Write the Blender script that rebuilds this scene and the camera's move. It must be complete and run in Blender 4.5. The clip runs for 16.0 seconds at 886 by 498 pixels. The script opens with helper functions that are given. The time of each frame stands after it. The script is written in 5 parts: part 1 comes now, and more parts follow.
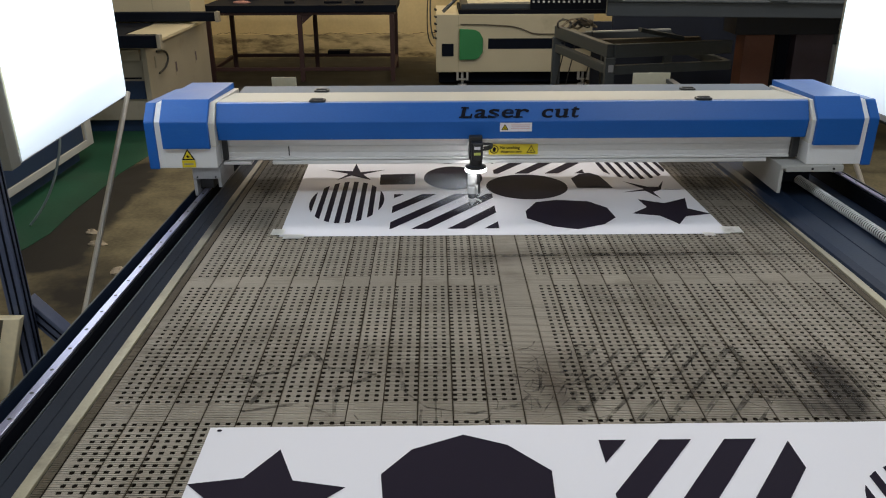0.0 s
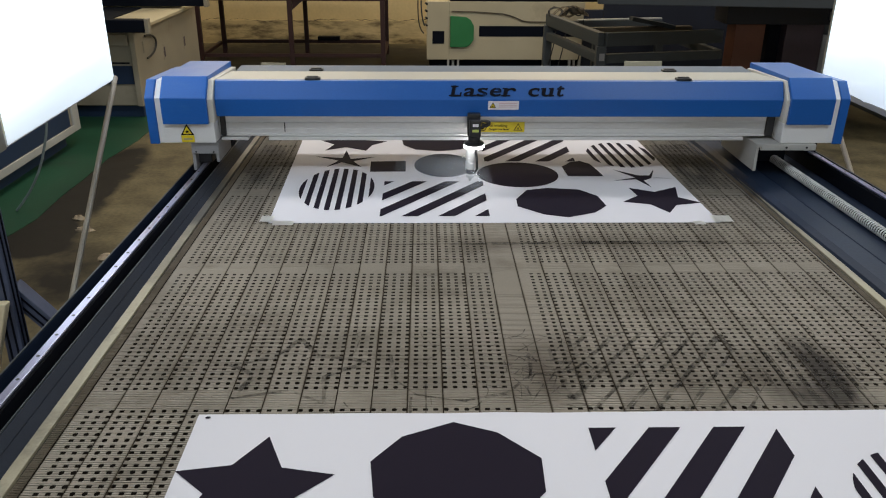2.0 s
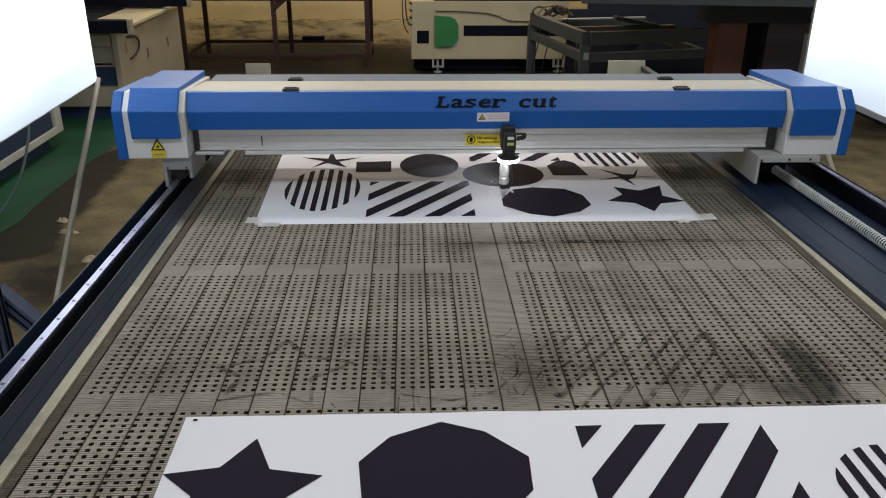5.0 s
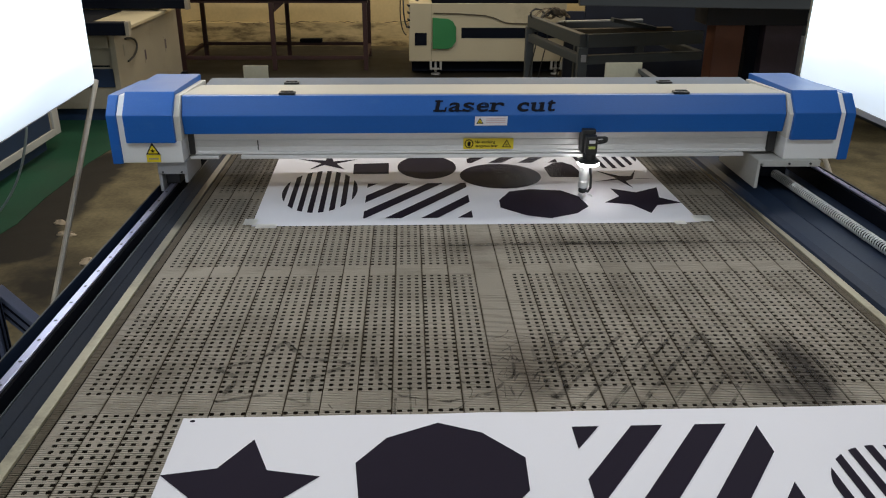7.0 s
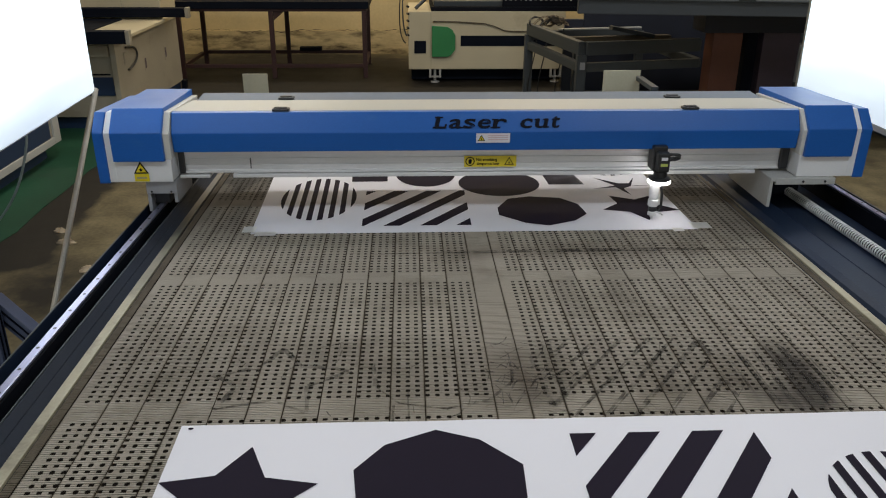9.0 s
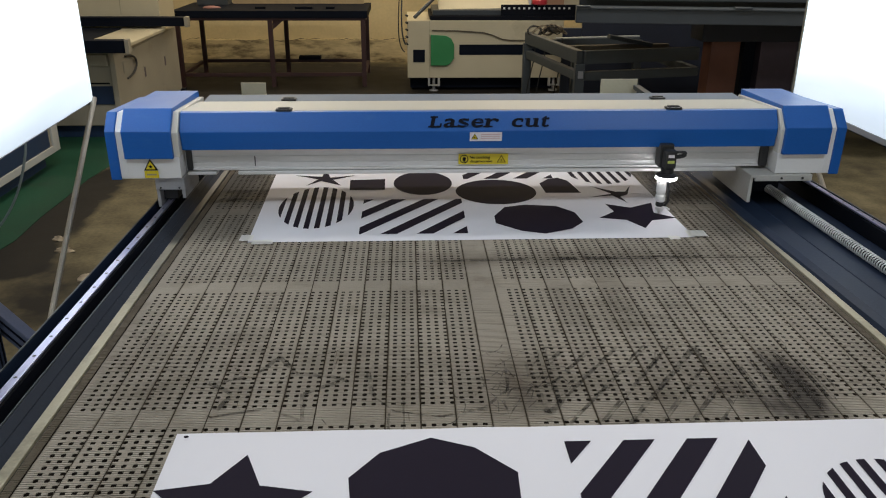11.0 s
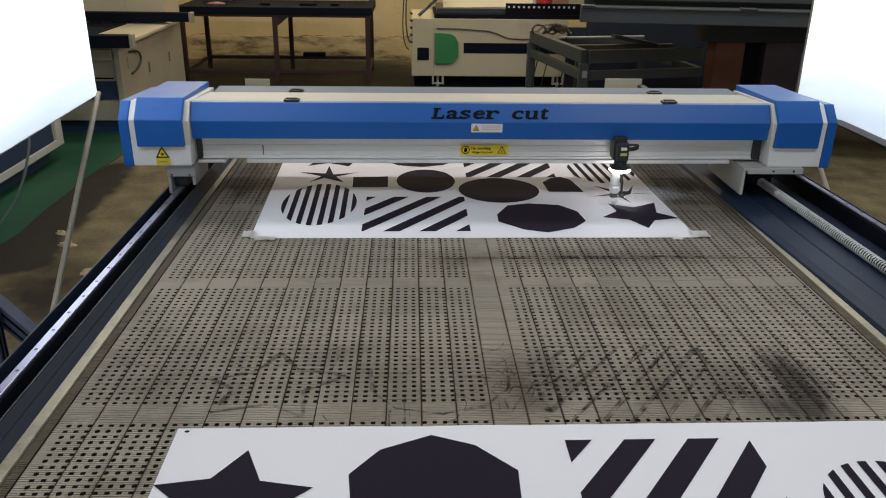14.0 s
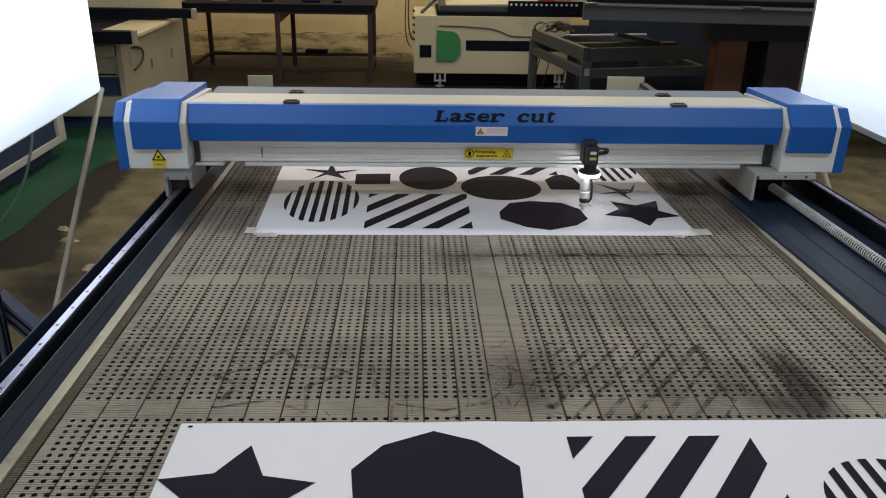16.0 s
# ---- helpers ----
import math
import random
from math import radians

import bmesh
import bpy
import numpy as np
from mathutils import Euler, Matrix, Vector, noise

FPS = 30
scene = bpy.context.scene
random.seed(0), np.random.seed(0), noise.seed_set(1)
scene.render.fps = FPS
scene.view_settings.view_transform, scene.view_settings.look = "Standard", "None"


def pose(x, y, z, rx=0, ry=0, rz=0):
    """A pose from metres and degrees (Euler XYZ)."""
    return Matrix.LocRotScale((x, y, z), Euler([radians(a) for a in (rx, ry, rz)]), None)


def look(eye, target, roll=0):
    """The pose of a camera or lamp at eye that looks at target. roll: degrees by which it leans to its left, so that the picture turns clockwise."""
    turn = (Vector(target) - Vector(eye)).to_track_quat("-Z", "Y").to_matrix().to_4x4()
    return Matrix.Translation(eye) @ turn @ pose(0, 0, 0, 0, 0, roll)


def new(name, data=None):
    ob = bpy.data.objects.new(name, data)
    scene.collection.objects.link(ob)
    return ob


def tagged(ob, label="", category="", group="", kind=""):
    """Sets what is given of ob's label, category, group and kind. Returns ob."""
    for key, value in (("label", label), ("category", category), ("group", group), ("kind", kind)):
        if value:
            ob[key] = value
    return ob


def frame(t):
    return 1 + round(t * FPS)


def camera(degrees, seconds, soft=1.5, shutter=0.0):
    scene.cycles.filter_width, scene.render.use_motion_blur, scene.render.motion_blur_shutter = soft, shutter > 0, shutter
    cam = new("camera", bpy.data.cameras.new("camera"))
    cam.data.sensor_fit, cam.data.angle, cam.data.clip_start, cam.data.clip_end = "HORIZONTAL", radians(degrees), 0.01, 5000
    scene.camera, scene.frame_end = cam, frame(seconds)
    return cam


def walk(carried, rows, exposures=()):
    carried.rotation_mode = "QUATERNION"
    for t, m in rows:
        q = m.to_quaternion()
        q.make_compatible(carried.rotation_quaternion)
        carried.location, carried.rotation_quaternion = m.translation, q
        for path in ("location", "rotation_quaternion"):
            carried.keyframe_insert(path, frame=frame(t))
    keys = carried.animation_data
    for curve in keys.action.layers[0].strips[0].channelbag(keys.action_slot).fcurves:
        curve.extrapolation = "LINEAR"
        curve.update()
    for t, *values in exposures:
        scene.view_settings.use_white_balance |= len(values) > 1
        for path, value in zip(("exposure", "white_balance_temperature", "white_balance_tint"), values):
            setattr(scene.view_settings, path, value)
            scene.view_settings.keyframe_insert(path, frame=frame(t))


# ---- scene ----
cam = camera(57.9, 16.0, soft=1.1)
PATH = [
    (0, (-0.048, -0.086, 1.717), (-0.03, 1.764, 0.957), -0.2),
    (0.5, (-0.048, -0.088, 1.718), (-0.024, 1.76, 0.955), -0.2),
    (1, (-0.047, -0.087, 1.718), (-0.017, 1.759, 0.949), -0.1),
    (1.5, (-0.048, -0.081, 1.713), (-0.01, 1.76, 0.931), 0.3),
    (2, (-0.05, -0.08, 1.712), (-0.006, 1.759, 0.925), 0.4),
    (2.5, (-0.051, -0.083, 1.715), (-0.002, 1.755, 0.928), 0.3),
    (3, (-0.051, -0.083, 1.715), (0.004, 1.755, 0.928), 0.3),
    (3.5, (-0.048, -0.081, 1.715), (0.01, 1.756, 0.926), 0.2),
    (4, (-0.05, -0.081, 1.714), (0.016, 1.756, 0.926), 0.3),
    (6.5, (-0.049, -0.09, 1.719), (0.036, 1.746, 0.931), 0.3),
    (7, (-0.048, -0.088, 1.716), (0.035, 1.75, 0.933), 0.4),
    (7.5, (-0.046, -0.09, 1.717), (0.036, 1.75, 0.938), 0.3),
    (8, (-0.044, -0.092, 1.718), (0.037, 1.751, 0.944), 0.3),
    (8.5, (-0.046, -0.091, 1.718), (0.038, 1.752, 0.948), 0.4),
    (9, (-0.044, -0.093, 1.718), (0.039, 1.752, 0.952), 0.3),
    (11.5, (-0.036, -0.098, 1.72), (0.049, 1.756, 0.974), 0.3),
    (12, (-0.036, -0.096, 1.72), (0.046, 1.757, 0.97), 0.5),
    (12.5, (-0.038, -0.093, 1.716), (0.043, 1.757, 0.959), 0.7),
    (13, (-0.037, -0.096, 1.717), (0.041, 1.754, 0.961), 0.8),
    (13.5, (-0.039, -0.098, 1.719), (0.043, 1.753, 0.967), 0.9),
    (14, (-0.037, -0.098, 1.718), (0.042, 1.754, 0.967), 0.8),
    (14.5, (-0.038, -0.099, 1.717), (0.04, 1.752, 0.963), 0.9),
    (15, (-0.04, -0.1, 1.72), (0.037, 1.75, 0.965), 0.9),
    (15.5, (-0.04, -0.101, 1.719), (0.037, 1.749, 0.963), 1.0),
    (16, (-0.04, -0.103, 1.719), (0.036, 1.747, 0.962), 1.0),
]
walk(cam, [(t, look(eye, target, roll)) for t, eye, target, roll in PATH])

# ---- light ----
world = bpy.data.worlds.new("world")
scene.world = world
world.use_nodes = True
sky = world.node_tree.nodes.new("ShaderNodeTexSky")
sky.sky_type, sky.sun_disc = "NISHITA", False
sky.sun_elevation, sky.sun_rotation = radians(40), radians(200)
world.node_tree.links.new(sky.outputs[0], world.node_tree.nodes["Background"].inputs[0])
world.node_tree.nodes["Background"].inputs[1].default_value = 0.08
scene.view_settings.exposure = 0.0

BED = 0.90          # height of the cutting bed


def area_lamp(name, place, target, sx, sy, watts, colour):
    data = bpy.data.lights.new(name, "AREA")
    data.shape, data.size, data.size_y, data.energy, data.color = "RECTANGLE", sx, sy, watts, colour
    ob = new(name, data)
    ob.matrix_world = look(place, target)
    return ob


# daylight from an assumed gate behind the camera, and the hall's tube lights, all unseen
area_lamp("assumed_gate_daylight", (0.5, -6.9, 2.2), (0.5, 0, 1.2), 6.0, 3.6, 70, (0.9, 0.965, 1.02))
# Tube spots are guesses; the 6.9 row and x 4.9 only add brightness.
UNSEEN_TUBES = [(-1.5, -0.2), (1.7, -0.2), (-1.4, 4.4), (1.7, 4.4), (-1.6, 6.9), (2.0, 6.9), (-2.0, 10.0), (1.6, 10.0), (4.9, 4.4)]
for tx, ty in UNSEEN_TUBES:
    area_lamp("unseen_tube_light", (tx, ty, 4.1), (tx, ty, 0), 1.2, 0.9 if ty < 4 else 0.5, 45 if ty < 4 else ((48 if tx < 4 else 98) if ty < 6 else (44 if tx < 0 else 20) if ty < 8 else 64), (0.85, 0.935, 1.025) if ty < 4 else (0.98, 0.97, 0.97) if ty < 6 else (1.0, 0.9, 0.74) if ty < 8 else (1.0, 0.86, 0.64))


# ---- materials ----
def surface(name, base, rough=0.5, metal=0.0, spots=6.0, grain=90.0, vary=0.18, bump=0.12, stain=None, stain_at=(0.55, 0.72), stain_scale=2.2, stretch=(1, 1, 1), coat=0.0, jitter=0.0, shine=0.5):
    """A worn surface: broad mottling, fine grain with relief, and stains of another colour."""
    m = bpy.data.materials.new(name)
    m.use_nodes = True
    n, link = m.node_tree.nodes, m.node_tree.links.new
    b = n["Principled BSDF"]
    b.inputs["Metallic"].default_value = metal
    b.inputs["Coat Weight"].default_value = coat
    b.inputs["Specular IOR Level"].default_value = shine
    tc, mp = n.new("ShaderNodeTexCoord"), n.new("ShaderNodeMapping")
    mp.inputs["Scale"].default_value = stretch
    link(tc.outputs["Object"], mp.inputs["Vector"])
    big, fine = n.new("ShaderNodeTexNoise"), n.new("ShaderNodeTexNoise")
    for node, s, d in ((big, spots, 5), (fine, grain, 3)):
        node.inputs["Scale"].default_value, node.inputs["Detail"].default_value = s, d
        link(mp.outputs[0], node.inputs["Vector"])
    add = n.new("ShaderNodeMath")
    add.operation = "MULTIPLY_ADD"
    add.inputs[1].default_value = 0.5
    link(fine.outputs["Fac"], add.inputs[0])
    link(big.outputs["Fac"], add.inputs[2])
    ramp = n.new("ShaderNodeMapRange")
    ramp.inputs[1].default_value, ramp.inputs[2].default_value = 0.4, 1.1
    ramp.inputs[3].default_value, ramp.inputs[4].default_value = 1 - vary, 1 + vary
    link(add.outputs[0], ramp.inputs[0])
    mul = n.new("ShaderNodeMix")
    mul.data_type, mul.blend_type = "RGBA", "MULTIPLY"
    mul.inputs[0].default_value = 1.0
    mul.inputs[6].default_value = base
    link(ramp.outputs[0], mul.inputs[7])
    colour = mul.outputs[2]
    if jitter:
        info, jr = n.new("ShaderNodeObjectInfo"), n.new("ShaderNodeMapRange")
        jr.inputs[3].default_value, jr.inputs[4].default_value = 1 - jitter, 1 + jitter
        link(info.outputs["Random"], jr.inputs[0])
        jm = n.new("ShaderNodeMix")
        jm.data_type, jm.blend_type = "RGBA", "MULTIPLY"
        jm.inputs[0].default_value = 1.0
        link(colour, jm.inputs[6])
        link(jr.outputs[0], jm.inputs[7])
        colour = jm.outputs[2]
    if stain:
        st, sr, mix = n.new("ShaderNodeTexNoise"), n.new("ShaderNodeMapRange"), n.new("ShaderNodeMix")
        st.inputs["Scale"].default_value, st.inputs["Detail"].default_value, st.inputs["Roughness"].default_value = stain_scale, 8, 0.65
        link(mp.outputs[0], st.inputs["Vector"])
        sr.inputs[1].default_value, sr.inputs[2].default_value = stain_at
        link(st.outputs["Fac"], sr.inputs[0])
        mix.data_type = "RGBA"
        mix.inputs[7].default_value = stain
        link(sr.outputs[0], mix.inputs[0])
        link(colour, mix.inputs[6])
        colour = mix.outputs[2]
    link(colour, b.inputs["Base Color"])
    rr = n.new("ShaderNodeMapRange")
    rr.inputs[3].default_value, rr.inputs[4].default_value = max(rough - 0.08, 0.03), min(rough + 0.1, 1)
    link(big.outputs["Fac"], rr.inputs[0])
    link(rr.outputs[0], b.inputs["Roughness"])
    bp = n.new("ShaderNodeBump")
    bp.inputs["Strength"].default_value, bp.inputs["Distance"].default_value = bump, 0.002
    link(fine.outputs["Fac"], bp.inputs["Height"])
    link(bp.outputs[0], b.inputs["Normal"])
    return m


def glow(name, colour, strength):
    m = bpy.data.materials.new(name)
    m.use_nodes = True
    b = m.node_tree.nodes["Principled BSDF"]
    b.inputs["Base Color"].default_value = colour
    b.inputs["Emission Color"].default_value, b.inputs["Emission Strength"].default_value = colour, strength
    return m


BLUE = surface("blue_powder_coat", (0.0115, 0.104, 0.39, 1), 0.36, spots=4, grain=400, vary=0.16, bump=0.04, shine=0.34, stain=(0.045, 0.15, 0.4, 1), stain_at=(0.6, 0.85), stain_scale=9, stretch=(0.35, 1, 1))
IVORY = surface("ivory_paint", (0.46, 0.43, 0.365, 1), 0.45, spots=5, grain=300, vary=0.08, bump=0.05)
CREAMWHITE = surface("cream_white_paint", (0.6, 0.57, 0.5, 1), 0.45, spots=5, grain=300, vary=0.08, bump=0.05)
WHITE = surface("white_paint", (0.74, 0.73, 0.72, 1), 0.45, spots=5, grain=300, vary=0.08, bump=0.05)
ALU = surface("brushed_aluminium", (0.72, 0.71, 0.7, 1), 0.53, 0.5, spots=9, grain=260, vary=0.14, bump=0.12, stretch=(0.15, 1, 1))
STEEL = surface("polished_rail_steel", (0.5, 0.5, 0.66, 1), 0.32, 0.9, spots=7, grain=200, vary=0.12, bump=0.04, stretch=(1, 0.15, 1))
UNDERSHEET = surface("dark_under_sheet", (0.02, 0.016, 0.012, 1), 0.9, vary=0.4, shine=0.05)
DARKBEAM = surface("dark_slate_paint", (0.026, 0.031, 0.042, 1), 0.55, spots=5, grain=160, vary=0.25, bump=0.08, stain=(0.03, 0.034, 0.042, 1), stain_at=(0.6, 0.9), stain_scale=6, shine=0.07)
NAVYBEAM = surface("dark_navy_beam_paint", (0.0125, 0.0215, 0.043, 1), 0.5, spots=5, grain=160, vary=0.3, bump=0.08, stain=(0.022, 0.03, 0.045, 1), stain_at=(0.6, 0.9), stain_scale=6, shine=0.16)
BLACK = surface("black_paint", (0.003, 0.004, 0.008, 1), 0.7, spots=8, grain=150, vary=0.25, bump=0.06, shine=0.15)
PROFILE = surface("dark_anodised_profile", (0.085, 0.1, 0.155, 1), 0.34, spots=8, grain=150, vary=0.2, bump=0.05)
PLASTIC = surface("black_plastic", (0.014, 0.014, 0.015, 1), 0.4, spots=20, grain=500, vary=0.15, bump=0.05)
TAN = surface("worn_raw_aluminium_strip", (0.36, 0.32, 0.22, 1), 0.5, 0.2, spots=9, grain=200, vary=0.2, bump=0.1, stain=(0.09, 0.08, 0.06, 1), stain_at=(0.55, 0.75), stain_scale=7)
PAPER = surface("white_paper", (0.7, 0.678, 0.704, 1), 0.6, spots=1.5, grain=700, vary=0.03, bump=0.03)
INK = surface("black_printed_ink", (0.0175, 0.0135, 0.0225, 1), 0.6, spots=4, grain=500, vary=0.14, bump=0.03, shine=0.03)
TAPE = surface("masking_tape", (0.75, 0.73, 0.68, 1), 0.5, spots=12, grain=300, vary=0.1)
YELLOW = surface("yellow_sticker", (0.72, 0.56, 0.02, 1), 0.4, vary=0.05, bump=0.02)
LABEL = surface("white_sticker", (0.75, 0.72, 0.75, 1), 0.4, vary=0.05, bump=0.02)
WORNLETTER = surface("worn_black_lettering", (0.005, 0.006, 0.012, 1), 0.6, spots=30, grain=400, vary=0.3, bump=0.02, shine=0.12, stain=(0.014, 0.1, 0.36, 1), stain_at=(0.58, 0.72), stain_scale=34)
LETTER = surface("black_lettering", (0.005, 0.005, 0.008, 1), 0.6, vary=0.1, bump=0.02, shine=0.1)
RING = glow("led_ring", (1.0, 1.0, 1.0, 1), 14.0)
WALL = surface("stained_cream_plaster", (0.65, 0.52, 0.28, 1), 0.85, spots=2.5, grain=30, vary=0.14, bump=0.25, stain=(0.24, 0.19, 0.11, 1), stain_at=(0.6, 0.8), stain_scale=1.3)
PLINTH = surface("damp_peeling_plaster", (0.56, 0.45, 0.25, 1), 0.9, spots=4, grain=25, vary=0.3, bump=0.5, stain=(0.1, 0.072, 0.04, 1), stain_at=(0.46, 0.66), stain_scale=5.0, stretch=(0.5, 1, 1.6))
CONCRETE = surface("stained_concrete", (0.116, 0.095, 0.052, 1), 0.62, spots=5, grain=45, vary=0.6, bump=0.2, stain=(0.032, 0.026, 0.018, 1), stain_at=(0.53, 0.74), stain_scale=2.2, shine=0.2)
GREENFLOOR = surface("green_floor_paint", (0.0115, 0.056, 0.029, 1), 0.5, spots=2, grain=40, vary=0.35, bump=0.12, shine=0.25, stain=(0.022, 0.034, 0.026, 1), stain_at=(0.55, 0.75), stain_scale=1.5)
CREAM = surface("cream_machine_paint", (0.5, 0.44, 0.3, 1), 0.5, spots=2.5, grain=120, vary=0.1, bump=0.05, stain=(0.33, 0.28, 0.18, 1), stain_at=(0.6, 0.8), stain_scale=2)
BLACKNAVY = surface("black_navy_paint", (0.005, 0.007, 0.013, 1), 0.65, spots=4, grain=120, vary=0.25, bump=0.05, shine=0.08)
PALEGREY = surface("pale_grey_frame_paint", (0.42, 0.415, 0.39, 1), 0.5, spots=4, grain=150, vary=0.14, bump=0.06)
PUTTY = surface("putty_grey_paint", (0.2, 0.19, 0.155, 1), 0.55, spots=5, grain=150, vary=0.1, bump=0.05)
NAVY = surface("navy_machine_paint", (0.012, 0.03, 0.075, 1), 0.45, spots=4, grain=120, vary=0.2, bump=0.05)
GREEN = surface("green_enamel", (0.03, 0.2, 0.065, 1), 0.4, spots=5, grain=200, vary=0.12, bump=0.03)
OXIDE = surface("red_oxide_steel", (0.036, 0.0125, 0.0115, 1), 0.6, spots=6, grain=90, vary=0.3, bump=0.12)
RUST = surface("brown_primer_steel", (0.16, 0.06, 0.036, 1), 0.6, spots=5, grain=90, vary=0.25, bump=0.12)
GREY = surface("grey_green_steel", (0.052, 0.06, 0.065, 1), 0.5, spots=5, grain=120, vary=0.2, bump=0.08)
GUNMETAL = surface("gunmetal_steel", (0.031, 0.037, 0.042, 1), 0.45, spots=5, grain=120, vary=0.2, bump=0.08)
WOOD = surface("pine_board", (0.5, 0.36, 0.19, 1), 0.6, spots=8, grain=60, vary=0.2, bump=0.1, stretch=(1, 1, 0.15))
POLE = surface("worn_galvanised_tube", (0.5, 0.45, 0.37, 1), 0.5, 0.3, spots=10, grain=200, vary=0.2)
WIRE = surface("tan_cable", (0.17, 0.13, 0.08, 1), 0.6, vary=0.3)
PINE = surface("pale_pine", (0.8, 0.67, 0.43, 1), 0.6, spots=8, grain=60, vary=0.2, bump=0.1, stretch=(1, 1, 0.15))
RUBBER = surface("black_cable", (0.02, 0.02, 0.02, 1), 0.55, vary=0.2)
RED = surface("red_plastic", (0.45, 0.03, 0.04, 1), 0.4, vary=0.1)
JOINT = surface("packed_brown_dirt", (0.045, 0.034, 0.023, 1), 0.9, spots=9, grain=300, vary=0.5, shine=0.05)
BROWN = surface("brown_grime", (0.09, 0.07, 0.045, 1), 0.7, spots=9, grain=200, vary=0.3)
GREYPLATE = surface("dull_grey_plate", (0.33, 0.33, 0.34, 1), 0.5, 0.2, spots=8, grain=200, vary=0.15)
DARKNAVY = surface("near_black_navy", (0.0095, 0.0125, 0.024, 1), 0.5, spots=5, grain=100, vary=0.3)
OLDCREAM = surface("dirty_cream_paint", (0.31, 0.28, 0.215, 1), 0.55, spots=3, grain=120, vary=0.14, bump=0.05, stain=(0.2, 0.17, 0.12, 1), stain_at=(0.55, 0.8), stain_scale=2)
PURPLE = surface("dark_purple_brown_steel", (0.075, 0.052, 0.066, 1), 0.6, spots=6, grain=90, vary=0.25, bump=0.1)
CARD = surface("off_white_board", (0.46, 0.42, 0.3, 1), 0.7, spots=5, grain=80, vary=0.1)
CEILING = surface("grey_ceiling", (0.45, 0.44, 0.42, 1), 0.9, spots=1.2, grain=20, vary=0.15)


def fabric_material():
    """White fabric lit from inside, its glow set brighter towards the top, with soft folds painted into the glow."""
    m = glow("lit_white_fabric", (0.8, 0.91, 1.0, 1), 2.0)
    n, link = m.node_tree.nodes, m.node_tree.links.new
    b = n["Principled BSDF"]
    tc, sep, up, fold, mp = (n.new("ShaderNode" + k) for k in ("TexCoord", "SeparateXYZ", "MapRange", "TexNoise", "Mapping"))
    mp.inputs["Rotation"].default_value, mp.inputs["Scale"].default_value = (0.6, 0, 0), (1, 0.5, 5)
    fold.inputs["Scale"].default_value, fold.inputs["Detail"].default_value = 2.2, 4
    link(tc.outputs["Object"], sep.inputs[0])
    link(tc.outputs["Object"], mp.inputs[0])
    link(mp.outputs[0], fold.inputs["Vector"])
    link(sep.outputs["Z"], up.inputs[0])
    up.inputs[1].default_value, up.inputs[2].default_value = 1.14, 1.9
    up.inputs[3].default_value, up.inputs[4].default_value = 0.6, 3.4
    fr, mu = n.new("ShaderNodeMapRange"), n.new("ShaderNodeMath")
    fr.inputs[1].default_value, fr.inputs[2].default_value, fr.inputs[3].default_value, fr.inputs[4].default_value = 0.3, 0.7, 0.76, 1.2
    link(fold.outputs["Fac"], fr.inputs[0])
    mu.operation = "MULTIPLY"
    link(up.outputs[0], mu.inputs[0])
    link(fr.outputs[0], mu.inputs[1])
    link(mu.outputs[0], b.inputs["Emission Strength"])
    return m


FABRIC = fabric_material()


def dust_and_sheen(m, colour, most):
    """Pale dust and reflected light, painted into the colour of the faces that point up."""
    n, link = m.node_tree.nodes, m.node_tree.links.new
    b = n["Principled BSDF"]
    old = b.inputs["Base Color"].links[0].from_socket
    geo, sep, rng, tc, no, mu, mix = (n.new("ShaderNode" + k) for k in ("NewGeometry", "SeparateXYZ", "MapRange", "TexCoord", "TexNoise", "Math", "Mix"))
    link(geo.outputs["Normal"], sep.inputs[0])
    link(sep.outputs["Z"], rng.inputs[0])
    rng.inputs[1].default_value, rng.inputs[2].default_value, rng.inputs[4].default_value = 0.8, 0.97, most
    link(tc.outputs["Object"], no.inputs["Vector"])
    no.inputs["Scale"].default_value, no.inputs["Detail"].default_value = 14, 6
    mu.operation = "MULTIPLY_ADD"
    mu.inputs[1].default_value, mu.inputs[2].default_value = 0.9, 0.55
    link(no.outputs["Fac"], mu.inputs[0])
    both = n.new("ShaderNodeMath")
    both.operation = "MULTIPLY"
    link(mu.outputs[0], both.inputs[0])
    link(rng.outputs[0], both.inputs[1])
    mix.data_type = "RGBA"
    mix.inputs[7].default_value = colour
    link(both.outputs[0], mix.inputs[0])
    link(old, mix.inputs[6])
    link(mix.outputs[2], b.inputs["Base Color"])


# Paints the pale reflected light on the blue hoods' tops.
dust_and_sheen(BLUE, (0.3, 0.36, 0.45, 1), 0.36)


